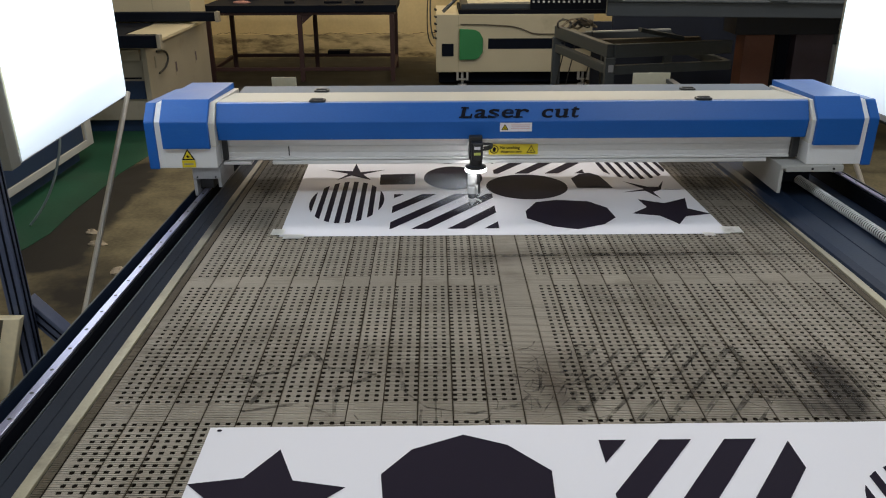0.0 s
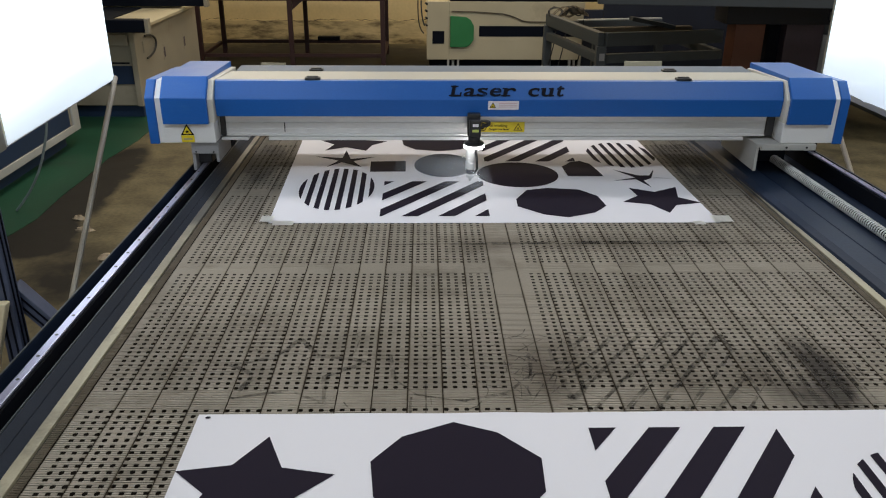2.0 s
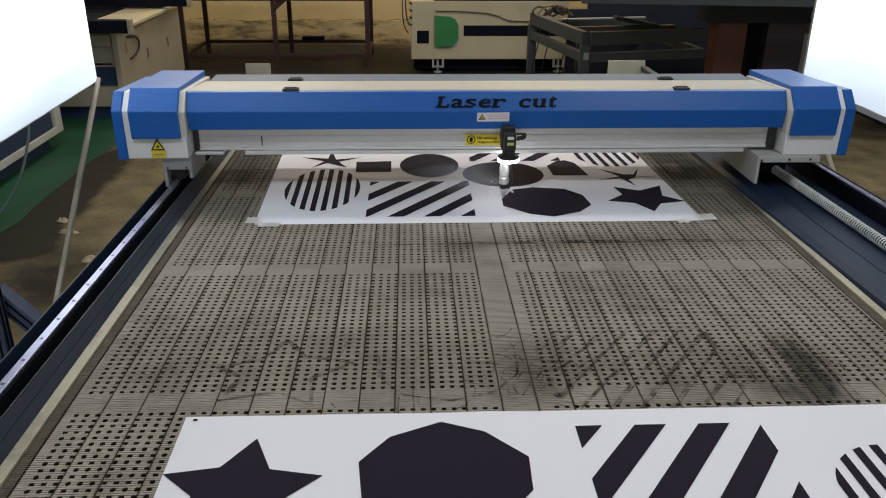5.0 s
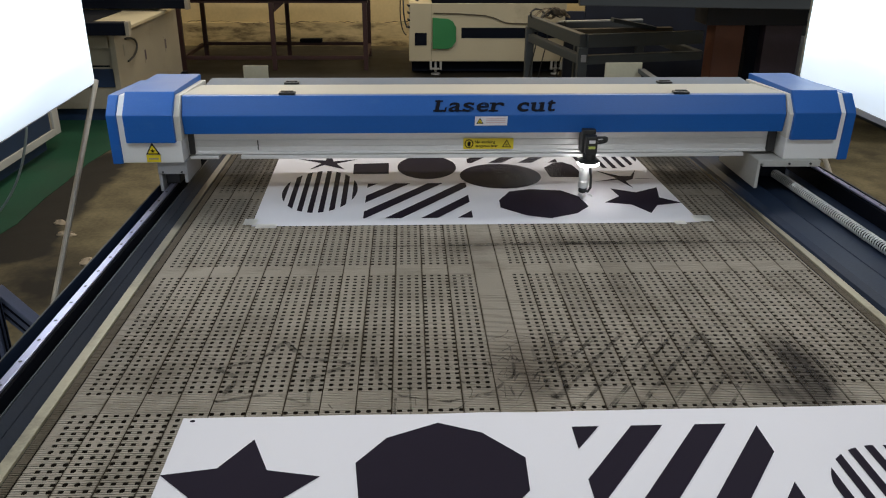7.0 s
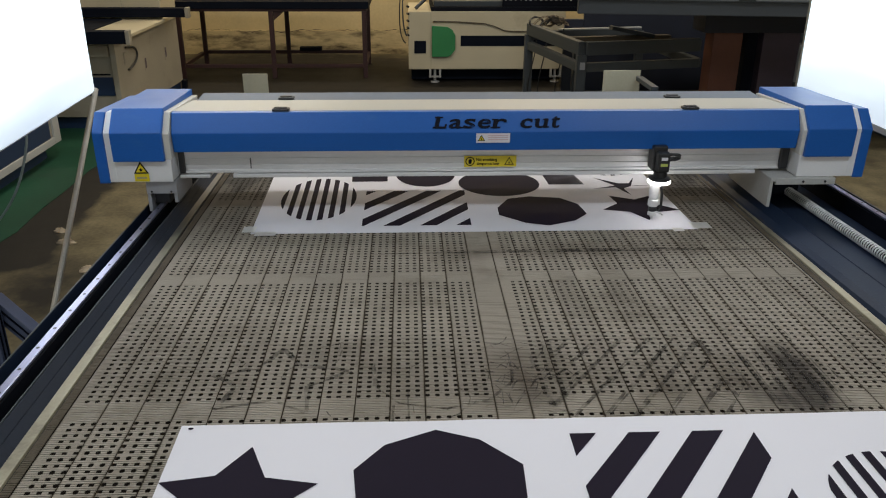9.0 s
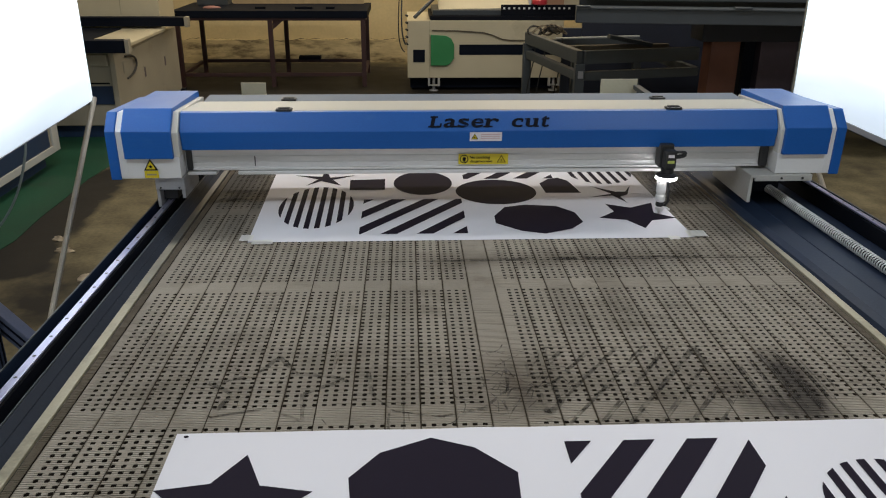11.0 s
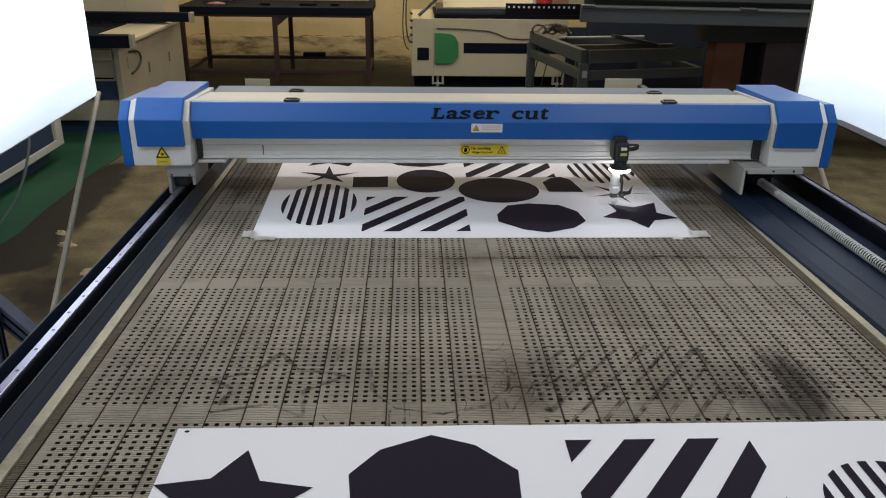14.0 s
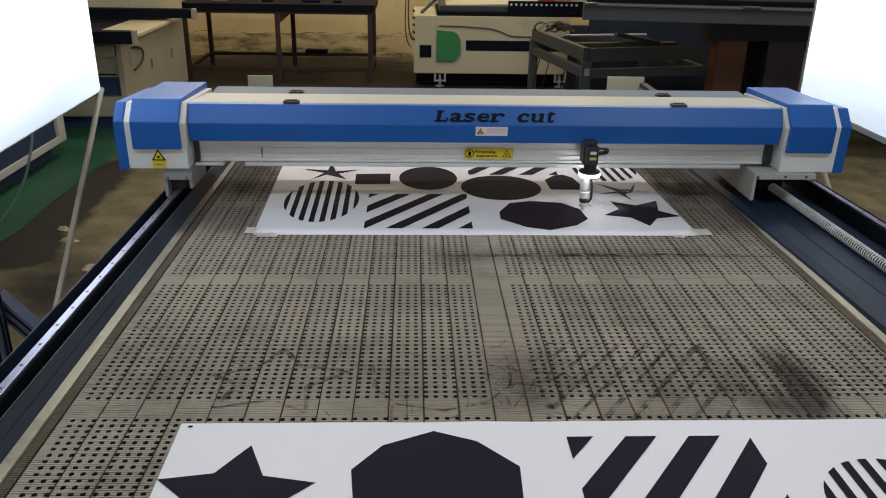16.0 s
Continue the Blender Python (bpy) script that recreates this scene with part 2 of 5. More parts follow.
def grime_and_shade(m, patches, colour, lo, hi, most, scale=16, stretch=(1, 1, 1), level=0.0):
    """Dirt and painted-in shade of one colour, in soft-edged, broken patches (x, y, half width, half length, weight) on
    a flat surface.
    """
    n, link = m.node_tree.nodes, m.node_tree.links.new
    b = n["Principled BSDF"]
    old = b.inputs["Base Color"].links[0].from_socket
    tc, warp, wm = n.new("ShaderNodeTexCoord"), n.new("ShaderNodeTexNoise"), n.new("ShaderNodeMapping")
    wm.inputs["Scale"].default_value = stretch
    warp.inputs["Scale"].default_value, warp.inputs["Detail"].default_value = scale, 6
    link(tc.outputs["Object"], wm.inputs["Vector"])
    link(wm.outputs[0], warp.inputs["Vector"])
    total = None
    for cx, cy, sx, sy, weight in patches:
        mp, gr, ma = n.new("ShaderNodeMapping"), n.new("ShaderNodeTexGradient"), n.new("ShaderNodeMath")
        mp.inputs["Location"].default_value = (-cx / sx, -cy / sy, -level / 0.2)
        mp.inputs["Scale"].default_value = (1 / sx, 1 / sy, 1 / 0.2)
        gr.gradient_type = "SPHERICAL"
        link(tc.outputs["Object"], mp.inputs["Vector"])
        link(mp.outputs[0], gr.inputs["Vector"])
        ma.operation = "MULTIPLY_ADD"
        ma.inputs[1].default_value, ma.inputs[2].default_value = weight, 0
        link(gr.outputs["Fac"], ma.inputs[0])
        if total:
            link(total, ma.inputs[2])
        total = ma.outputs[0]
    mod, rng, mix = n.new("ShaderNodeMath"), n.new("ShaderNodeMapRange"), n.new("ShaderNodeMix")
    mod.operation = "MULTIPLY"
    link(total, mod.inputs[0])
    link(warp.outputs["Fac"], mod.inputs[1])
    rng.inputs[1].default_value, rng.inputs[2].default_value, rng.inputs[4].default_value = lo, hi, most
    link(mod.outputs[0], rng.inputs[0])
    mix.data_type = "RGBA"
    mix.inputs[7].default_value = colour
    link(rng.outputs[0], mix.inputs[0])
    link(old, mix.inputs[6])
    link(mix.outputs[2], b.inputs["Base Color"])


def belt_material():
    """Bare metal belt, dulled by soot: brown dirt along the joints, a broad film of dirt, one heavy burnt patch, and
    painted gantry shade.
    """
    m = surface("sooty_belt_metal", (0.335, 0.29, 0.231, 1), 0.62, 0.05, spots=2.2, grain=260, vary=0.22, bump=0.08, shine=0.22, stain=(0.15, 0.125, 0.09, 1), stain_at=(0.5, 0.8), stain_scale=5, jitter=0.08)
    n, link = m.node_tree.nodes, m.node_tree.links.new
    b = n["Principled BSDF"]
    old = b.inputs["Base Color"].links[0].from_socket
    # dirt beside each joint between two strips
    tc, sep, sh, fr, pp, mr, no, nr, mu, mix = (n.new("ShaderNode" + k) for k in ("TexCoord", "SeparateXYZ", "Math", "Math", "Math", "MapRange", "TexNoise", "MapRange", "Math", "Mix"))
    link(tc.outputs["Object"], sep.inputs[0])
    sh.operation, fr.operation, pp.operation, mu.operation = "MULTIPLY_ADD", "FRACT", "PINGPONG", "MULTIPLY"
    sh.inputs[1].default_value, sh.inputs[2].default_value = 1 / 0.0638, 0.657 / 0.0638 + 20
    link(sep.outputs["X"], sh.inputs[0])
    link(sh.outputs[0], fr.inputs[0])
    pp.inputs[1].default_value = 0.5
    link(fr.outputs[0], pp.inputs[0])
    mr.inputs[1].default_value, mr.inputs[2].default_value, mr.inputs[3].default_value, mr.inputs[4].default_value = 0.015, 0.06, 0.9, 0.0
    link(pp.outputs[0], mr.inputs[0])
    no.inputs["Scale"].default_value, no.inputs["Detail"].default_value = 7, 5
    link(tc.outputs["Object"], no.inputs["Vector"])
    nr.inputs[1].default_value, nr.inputs[2].default_value = 0.32, 0.62
    link(no.outputs["Fac"], nr.inputs[0])
    link(mr.outputs[0], mu.inputs[0])
    link(nr.outputs[0], mu.inputs[1])
    mix.data_type = "RGBA"
    mix.inputs[7].default_value = (0.1, 0.076, 0.048, 1)
    link(mu.outputs[0], mix.inputs[0])
    link(old, mix.inputs[6])
    link(mix.outputs[2], b.inputs["Base Color"])
    grime_and_shade(m, ((0.1, 1.2, 1.3, 0.28, 0.26), (0.62, 1.2, 0.3, 0.14, 0.3), (0.17, 1.24, 0.13, 0.16, 0.36), (0.35, 1.86, 0.75, 0.09, 0.5), (0.3, 1.9, 0.9, 0.25, 0.08), (0.9, 1.5, 0.3, 0.6, 0.1)), (0.07, 0.05, 0.032, 1), 0.05, 0.34, 0.76, 14, (1, 0.45, 1), BED)
    # Shade under and behind the gantry, painted on the belt's far sides.
    grime_and_shade(m, ((-0.62, 2.6, 0.34, 0.85, 0.75), (0.9, 2.65, 0.34, 0.85, 0.85)), (0.026, 0.026, 0.027, 1), 0.05, 0.34, 0.85, 12, (1, 0.35, 1), BED)
    grime_and_shade(m, ((0.713, 1.26, 0.08, 0.14, 1.15), (0.705, 1.13, 0.09, 0.1, 0.8), (0.62, 1.14, 0.1, 0.1, 0.5), (0.19, 1.17, 0.07, 0.1, 0.45)), (0.022, 0.015, 0.012, 1), 0.1, 0.42, 0.85, 34, (1, 0.22, 1), BED)
    return m


def soot_material():
    """Thin, broken soot: black dust that lets the metal show through."""
    m = bpy.data.materials.new("soot_dust")
    m.use_nodes = True
    n, link = m.node_tree.nodes, m.node_tree.links.new
    b = n["Principled BSDF"]
    b.inputs["Base Color"].default_value, b.inputs["Roughness"].default_value = (0.026, 0.02, 0.013, 1), 0.9
    tc, no, rg = n.new("ShaderNodeTexCoord"), n.new("ShaderNodeTexNoise"), n.new("ShaderNodeMapRange")
    no.inputs["Scale"].default_value, no.inputs["Detail"].default_value = 45, 8
    rg.inputs[1].default_value, rg.inputs[2].default_value, rg.inputs[4].default_value = 0.36, 0.7, 0.74
    link(tc.outputs["Object"], no.inputs["Vector"])
    link(no.outputs["Fac"], rg.inputs[0])
    link(rg.outputs[0], b.inputs["Alpha"])
    return m


BELT, SOOT = belt_material(), soot_material()
DIRTBELT = surface("dirty_belt_edge", (0.125, 0.1, 0.07, 1), 0.7, 0.05, spots=5, grain=260, vary=0.3, bump=0.08, shine=0.2, stain=(0.08, 0.062, 0.042, 1), stain_at=(0.45, 0.7), stain_scale=6)
grime_and_shade(GREENFLOOR, ((-2.31, 4.75, 0.15, 1.2, 0.45), (-2.45, 3.6, 0.3, 0.7, 0.7)), (0.018, 0.019, 0.014, 1), 0.1, 0.42, 0.85, 6)
# Concrete: dirt by the green paint, then darker floor under the table.
# Its last two patches paint in the dim light round the steel frame.
grime_and_shade(CONCRETE, ((-2.26, 5.3, 0.26, 0.8, 2.0), (-2.22, 4.5, 0.24, 0.65, 2.0), (-2.24, 4.05, 0.32, 0.3, 2.4), (-1.85, 3.55, 0.45, 0.6, 0.75), (-1.5, 9.4, 2.7, 2.0, 2.4), (1.5, 8.6, 2.2, 1.8, 2.0), (1.7, 6.3, 1.5, 1.6, 1.8)), (0.011, 0.0098, 0.0085, 1), 0.05, 0.34, 0.95, 7)
# Gantry shade painted into the trims' colour towards their far end.
grime_and_shade(TAN, ((-0.68, 2.75, 0.3, 1.35, 1.4), (0.97, 2.7, 0.3, 1.25, 0.9)), (0.034, 0.032, 0.03, 1), 0.06, 0.3, 0.85, 10, (1, 0.4, 1), BED)


# ---- building helpers ----
def mesh_of(bm, name, material, smooth=False):
    me = bpy.data.meshes.new(name)
    bmesh.ops.recalc_face_normals(bm, faces=bm.faces)
    if smooth:
        for f in bm.faces:
            f.smooth = True
    bm.to_mesh(me)
    bm.free()
    me.materials.append(material)
    return me


def part(name, bm, material, parent=None, label="", smooth=False):
    ob = new(name, mesh_of(bm, name, material, smooth))
    if parent:
        ob.parent = parent
    return tagged(ob, label)


def thing(name, label, category, group="", kind="", at=None):
    ob = new(name)
    ob.empty_display_size = 0.1
    if at:
        ob.matrix_basis = at
    return tagged(ob, label, category, group, kind)


def block(x0, x1, y0, y1, z0, z1, bevel=0.0, bm=None):
    """A box with slightly rounded edges, added to bm."""
    one = bmesh.new()
    bmesh.ops.create_cube(one, size=1)
    for v in one.verts:
        v.co = Vector(((x0 + x1) / 2 + v.co.x * (x1 - x0), (y0 + y1) / 2 + v.co.y * (y1 - y0), (z0 + z1) / 2 + v.co.z * (z1 - z0)))
    if bevel:
        bmesh.ops.bevel(one, geom=one.edges[:], offset=bevel, segments=2, affect="EDGES", profile=0.6)
    if bm is None:
        return one
    return joined(bm, one)


def joined(bm, other):
    me = bpy.data.meshes.new("joint")
    other.to_mesh(me)
    other.free()
    bm.from_mesh(me)
    bpy.data.meshes.remove(me)
    return bm


def prism(profile, x0, x1, bevel=0.0, bm=None):
    """A profile of (y, z) points drawn out along x."""
    one = bmesh.new()
    a = [one.verts.new((x0, y, z)) for y, z in profile]
    b = [one.verts.new((x1, y, z)) for y, z in profile]
    one.faces.new(a)
    one.faces.new(b[::-1])
    for i in range(len(a)):
        j = (i + 1) % len(a)
        one.faces.new((a[i], a[j], b[j], b[i]))
    if bevel:
        bmesh.ops.bevel(one, geom=one.edges[:], offset=bevel, segments=2, affect="EDGES", profile=0.6)
    return one if bm is None else joined(bm, one)


def slab(points, z0, z1, bevel=0.0, bm=None):
    """A flat outline of (x, y) points with a thickness."""
    one = bmesh.new()
    a = [one.verts.new((x, y, z0)) for x, y in points]
    b = [one.verts.new((x, y, z1)) for x, y in points]
    one.faces.new(a[::-1])
    one.faces.new(b)
    for i in range(len(a)):
        j = (i + 1) % len(a)
        one.faces.new((a[i], a[j], b[j], b[i]))
    if bevel:
        bmesh.ops.bevel(one, geom=one.edges[:], offset=bevel, segments=1, affect="EDGES")
    return one if bm is None else joined(bm, one)


def tube(points, radius, sides=10, bm=None):
    """A round bar or cable along a line of points."""
    one = bmesh.new()
    points = [Vector(p) for p in points]
    rings, last = [], None
    for i, p in enumerate(points):
        way = (points[min(i + 1, len(points) - 1)] - points[max(i - 1, 0)]).normalized()
        # carry the cross-section on from ring to ring, so that it never twists
        across = last.cross(way) if last else Vector((0, 0, 1) if abs(way.z) < 0.9 else (1, 0, 0))
        side = way.cross(across).normalized()
        up = side.cross(way)
        last = side
        rings.append([one.verts.new(p + radius * (math.cos(a) * side + math.sin(a) * up)) for a in (2 * math.pi * k / sides for k in range(sides))])
    for r, s in zip(rings, rings[1:]):
        for k in range(sides):
            one.faces.new((r[k], r[(k + 1) % sides], s[(k + 1) % sides], s[k]))
    one.faces.new(rings[0][::-1])
    one.faces.new(rings[-1])
    return one if bm is None else joined(bm, one)


def lathe(profile, cx=0.0, cy=0.0, sides=28, bm=None):
    """(radius, z) points turned round an upright axis."""
    one = bmesh.new()
    rings = [[one.verts.new((cx + r * math.cos(2 * math.pi * k / sides), cy + r * math.sin(2 * math.pi * k / sides), z)) for k in range(sides)] for r, z in profile]
    for r, s in zip(rings, rings[1:]):
        for k in range(sides):
            one.faces.new((r[k], r[(k + 1) % sides], s[(k + 1) % sides], s[k]))
    one.faces.new(rings[0][::-1])
    one.faces.new(rings[-1])
    return one if bm is None else joined(bm, one)


def curve_points(a, b, c, d, n=14):
    """A bent line of points from a to d."""
    a, b, c, d = (Vector(p) for p in (a, b, c, d))
    return [a * (1 - t) ** 3 + b * 3 * t * (1 - t) ** 2 + c * 3 * t * t * (1 - t) + d * t ** 3 for t in (i / n for i in range(n + 1))]


def lettering(name, words, size, parent, m, material, shear=0.0, bold=0.0, depth=0.0006, label=""):
    """Words in the built-in font, as a mesh; bold: metres by which strokes are thickened."""
    cu = bpy.data.curves.new(name, "FONT")
    cu.body, cu.size, cu.shear, cu.extrude, cu.align_x, cu.align_y = words, size, shear, depth, "CENTER", "CENTER"
    text = bpy.data.objects.new(name + "_curve", cu)
    flat = bpy.data.meshes.new_from_object(text)
    bpy.data.objects.remove(text)
    bm = bmesh.new()
    shifts = [(0, 0)] if not bold else [(-bold, 0), (bold, 0), (0, bold * 0.7), (0, -bold * 0.7), (-bold * 0.5, 0), (bold * 0.5, 0)]
    for i, (dx, dy) in enumerate(shifts):
        k = len(bm.verts)
        bm.from_mesh(flat)
        bm.verts.ensure_lookup_table()
        for v in bm.verts[k:]:
            v.co += Vector((dx, dy, i * 0.00012))
    bpy.data.meshes.remove(flat)
    me = bpy.data.meshes.new(name)
    bm.to_mesh(me)
    bm.free()
    me.materials.clear()
    me.materials.append(material)
    ob = new(name, me)
    ob.parent, ob.matrix_basis = parent, m
    return tagged(ob, label)


# slab serifs of the gantry's letters, as parts of the letter's own box: left, bottom, right, top
SERIFS = {"L": [(-0.14, 0.87, 0.55, 1.0), (-0.16, 0.0, 0.35, 0.13), (0.84, 0.0, 1.0, 0.36)], "a": [(0.78, 0.0, 1.14, 0.15)], "s": [(0.8, 0.7, 0.94, 1.0), (0.04, 0.0, 0.18, 0.3)],
          "r": [(-0.16, 0.0, 0.62, 0.15), (-0.16, 0.85, 0.25, 1.0), (0.82, 0.62, 1.02, 0.9)], "c": [(0.82, 0.6, 0.97, 0.95)], "u": [(-0.12, 0.85, 0.2, 1.0), (0.55, 0.85, 0.9, 1.0), (0.8, 0.0, 1.13, 0.15)]}


def slab_word(letters, parent, m, material, slant=0.22, bold=0.0021):
    """A word in slanted slab-serif letters; letters: (character, left, right, height) in metres."""
    bm = bmesh.new()
    for ch, x0, x1, high in letters:
        cu = bpy.data.curves.new("letter", "FONT")
        cu.body, cu.size, cu.extrude = ch, 1.0, 0.0006
        text = bpy.data.objects.new("letter_curve", cu)
        flat = bpy.data.meshes.new_from_object(text)
        bpy.data.objects.remove(text)
        xs, ys = [v.co.x for v in flat.vertices], [v.co.y for v in flat.vertices]
        sx, sy = (x1 - x0 - 2 * bold) / (max(xs) - min(xs)), high / (max(ys) - min(ys))
        lx, ly = min(xs), min(ys)
        for i, (dx, dy) in enumerate(((-bold, 0), (bold, 0), (0, bold * 0.4), (0, -bold * 0.4), (0, 0))):
            k = len(bm.verts)
            bm.from_mesh(flat)
            bm.verts.ensure_lookup_table()
            for v in bm.verts[k:]:
                px, py = x0 + bold + (v.co.x - lx) * sx + dx, (v.co.y - ly) * sy + dy
                v.co = Vector((px + slant * py, py, v.co.z + i * 0.00012))
        bpy.data.meshes.remove(flat)
        for j, (a, c, d, e) in enumerate(SERIFS.get(ch, ())):
            box = [(x0 + a * (x1 - x0), c * high), (x0 + d * (x1 - x0), c * high), (x0 + d * (x1 - x0), e * high), (x0 + a * (x1 - x0), e * high)]
            slab([(px + slant * py, py) for px, py in box], 0.0001, 0.0013 + 0.0001 * j, bm=bm)
    me = bpy.data.meshes.new("lettering")
    bm.to_mesh(me)
    bm.free()
    me.materials.clear()
    me.materials.append(material)
    ob = new("lettering", me)
    ob.parent, ob.matrix_basis = parent, m
    return tagged(ob, "slanted black slab lettering")


# ---- the hall ----
def hall():
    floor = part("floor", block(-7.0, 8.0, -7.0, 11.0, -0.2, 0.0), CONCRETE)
    tagged(floor, "stained brown-grey concrete factory floor", "floor", kind="structure")
    paint = part("floor_paint", slab([(-6.95, -6.0), (-2.6, -6.0), (-2.46, 3.9), (-2.375, 4.14), (-2.34, 4.38), (-2.352, 4.6), (-2.362, 4.8), (-2.356, 5.13), (-2.365, 5.6), (-2.33, 5.9), (-2.31, 6.1), (-2.32, 6.9), (-6.95, 6.9)], 0.0, 0.004), GREENFLOOR)
    tagged(paint, "scuffed green floor paint beside the machines", "floor paint", kind="structure")
    # The west and east walls are out of view, added to close the hall.
    for name, box in (("wall_north", (-7.2, 8.2, 11.0, 11.2, 0.3, 4.6)), ("wall_west", (-7.2, -7.0, -7.0, 11.0, -0.2, 4.6)), ("wall_east", (8.0, 8.2, -7.0, 11.0, -0.2, 4.6))):
        tagged(part(name, block(*box), WALL), "cream plaster factory wall with damp stains", "wall", kind="structure")
    base = part("wall_base", block(-7.2, 8.2, 10.985, 11.2, -0.2, 0.3), PLINTH)
    tagged(base, "damp peeling foot of the cream wall", "wall", kind="structure")
    # the ragged crack where the plaster has come away above the damp foot
    rng = random.Random(8)
    bm = bmesh.new()
    lo = hi = None
    z = 0.31
    for i in range(170):
        x = -3.4 + i * 0.035
        z = min(0.35, max(0.28, z + rng.uniform(-0.012, 0.012)))
        w = rng.uniform(0.001, 0.007) * (0.25 if rng.random() < 0.35 else 1)
        a, c = bm.verts.new((x, 10.982, z - w)), bm.verts.new((x, 10.982, z + w * 0.5))
        if lo:
            bm.faces.new((lo, a, c, hi))
        lo, hi = a, c
    tagged(part("wall_crack", bm, BROWN), "dark ragged crack along the wall's damp foot", "wall", kind="structure")
    # Unseen wall, its gate opening assumed for the daylight lamp.
    bm = block(-7.2, -2.6, -7.2, -7.0, -0.2, 4.6)
    block(3.6, 8.2, -7.2, -7.0, -0.2, 4.6, bm=bm)
    block(-2.6, 3.6, -7.2, -7.0, 4.1, 4.6, bm=bm)
    tagged(part("wall_south", bm, WALL), "added cream plaster wall with an assumed gate opening", "wall", kind="structure")
    # Unseen ceiling, added to close the hall from above.
    tagged(part("ceiling", block(-7.2, 8.2, -7.2, 11.2, 4.6, 4.8), CEILING), "plain grey ceiling added out of view", "ceiling", kind="structure")
    # Housings for the assumed tube lamps, all out of view.
    for tx, ty in UNSEEN_TUBES:
        lamp = thing("unseen_tube_lamp", "assumed white tube lamp housing, unseen under the ceiling", "lamp", "tube lamps", at=pose(tx, ty, 4.12))
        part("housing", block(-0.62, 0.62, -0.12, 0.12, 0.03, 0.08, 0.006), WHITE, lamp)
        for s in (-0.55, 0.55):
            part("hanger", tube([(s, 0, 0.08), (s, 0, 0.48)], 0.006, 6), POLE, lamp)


hall()


# ---- the laser cutter's bed and rails ----
X0, X1 = -0.657, 0.946      # the belt between its trims
Y0, Y1 = 0.12, 3.42
PITCH, BAR = 0.0638, 0.005467


def belt_strip_mesh(index, xa, xb):
    """One strip of the conveyor belt: fine bars across, with rows of punched holes in blocks."""
    rng = random.Random(index)
    verts, faces = [], []

    def bar(x0, x1, y0, y1, z):
        k = len(verts)
        low = BED - 0.0016
        verts.extend(((x0, y0, low), (x1, y0, low), (x1, y0, z), (x0, y0, z), (x0, y1, z), (x1, y1, z), (x0, y1, low), (x1, y1, low)))
        faces.extend(((k, k + 1, k + 2, k + 3), (k + 3, k + 2, k + 5, k + 4), (k, k + 3, k + 4, k + 6), (k + 1, k + 7, k + 5, k + 2)))

    first = int((Y0 - 1.1740) / BAR)
    last = int((Y1 - 1.1740) / BAR)
    for r in range(first, last):
        y = 1.1740 + r * BAR
        z = BED - rng.random() * 0.0005
        block_row = (r + 1) % 103
        holes = block_row < 93 and y < 3.2
        row, phase = divmod(block_row, 3)
        kind = (row + index) % 2
        half = 0.0018
        if not holes:
            bar(xa, xb, y - half, y + half, z)
            continue
        cols = [-0.634 + 0.01823 * c for c in range(-2, 92)]
        cols = [c for c in cols if xa - 0.005 < c < xb + 0.005 and not 0.105 < c < 0.2 and -0.64 < c < 0.938]
        x = xa
        # the middle bar is cut through; a slot nicks the bars on both sides of its row, a round hole bites deeper
        wide, cut = (0.0044, 0.0) if phase == 1 else ((0.0043, 0.0007) if kind else (0.0031, 0.0016))
        for c in cols:
            lo_x, hi_x = max(xa, c - wide), min(xb, c + wide)
            if lo_x > x:
                bar(x, lo_x, y - half, y + half, z)
            if phase != 1:
                lo, hi = (y - half, y + half - cut) if phase == 0 else (y - half + cut, y + half)
                bar(lo_x, hi_x, lo, hi, z)
            x = hi_x
        if x < xb:
            bar(x, xb, y - half, y + half, z)
    me = bpy.data.meshes.new("belt_strip")
    me.from_pydata(verts, [], faces)
    me.materials.append(BELT)
    return me


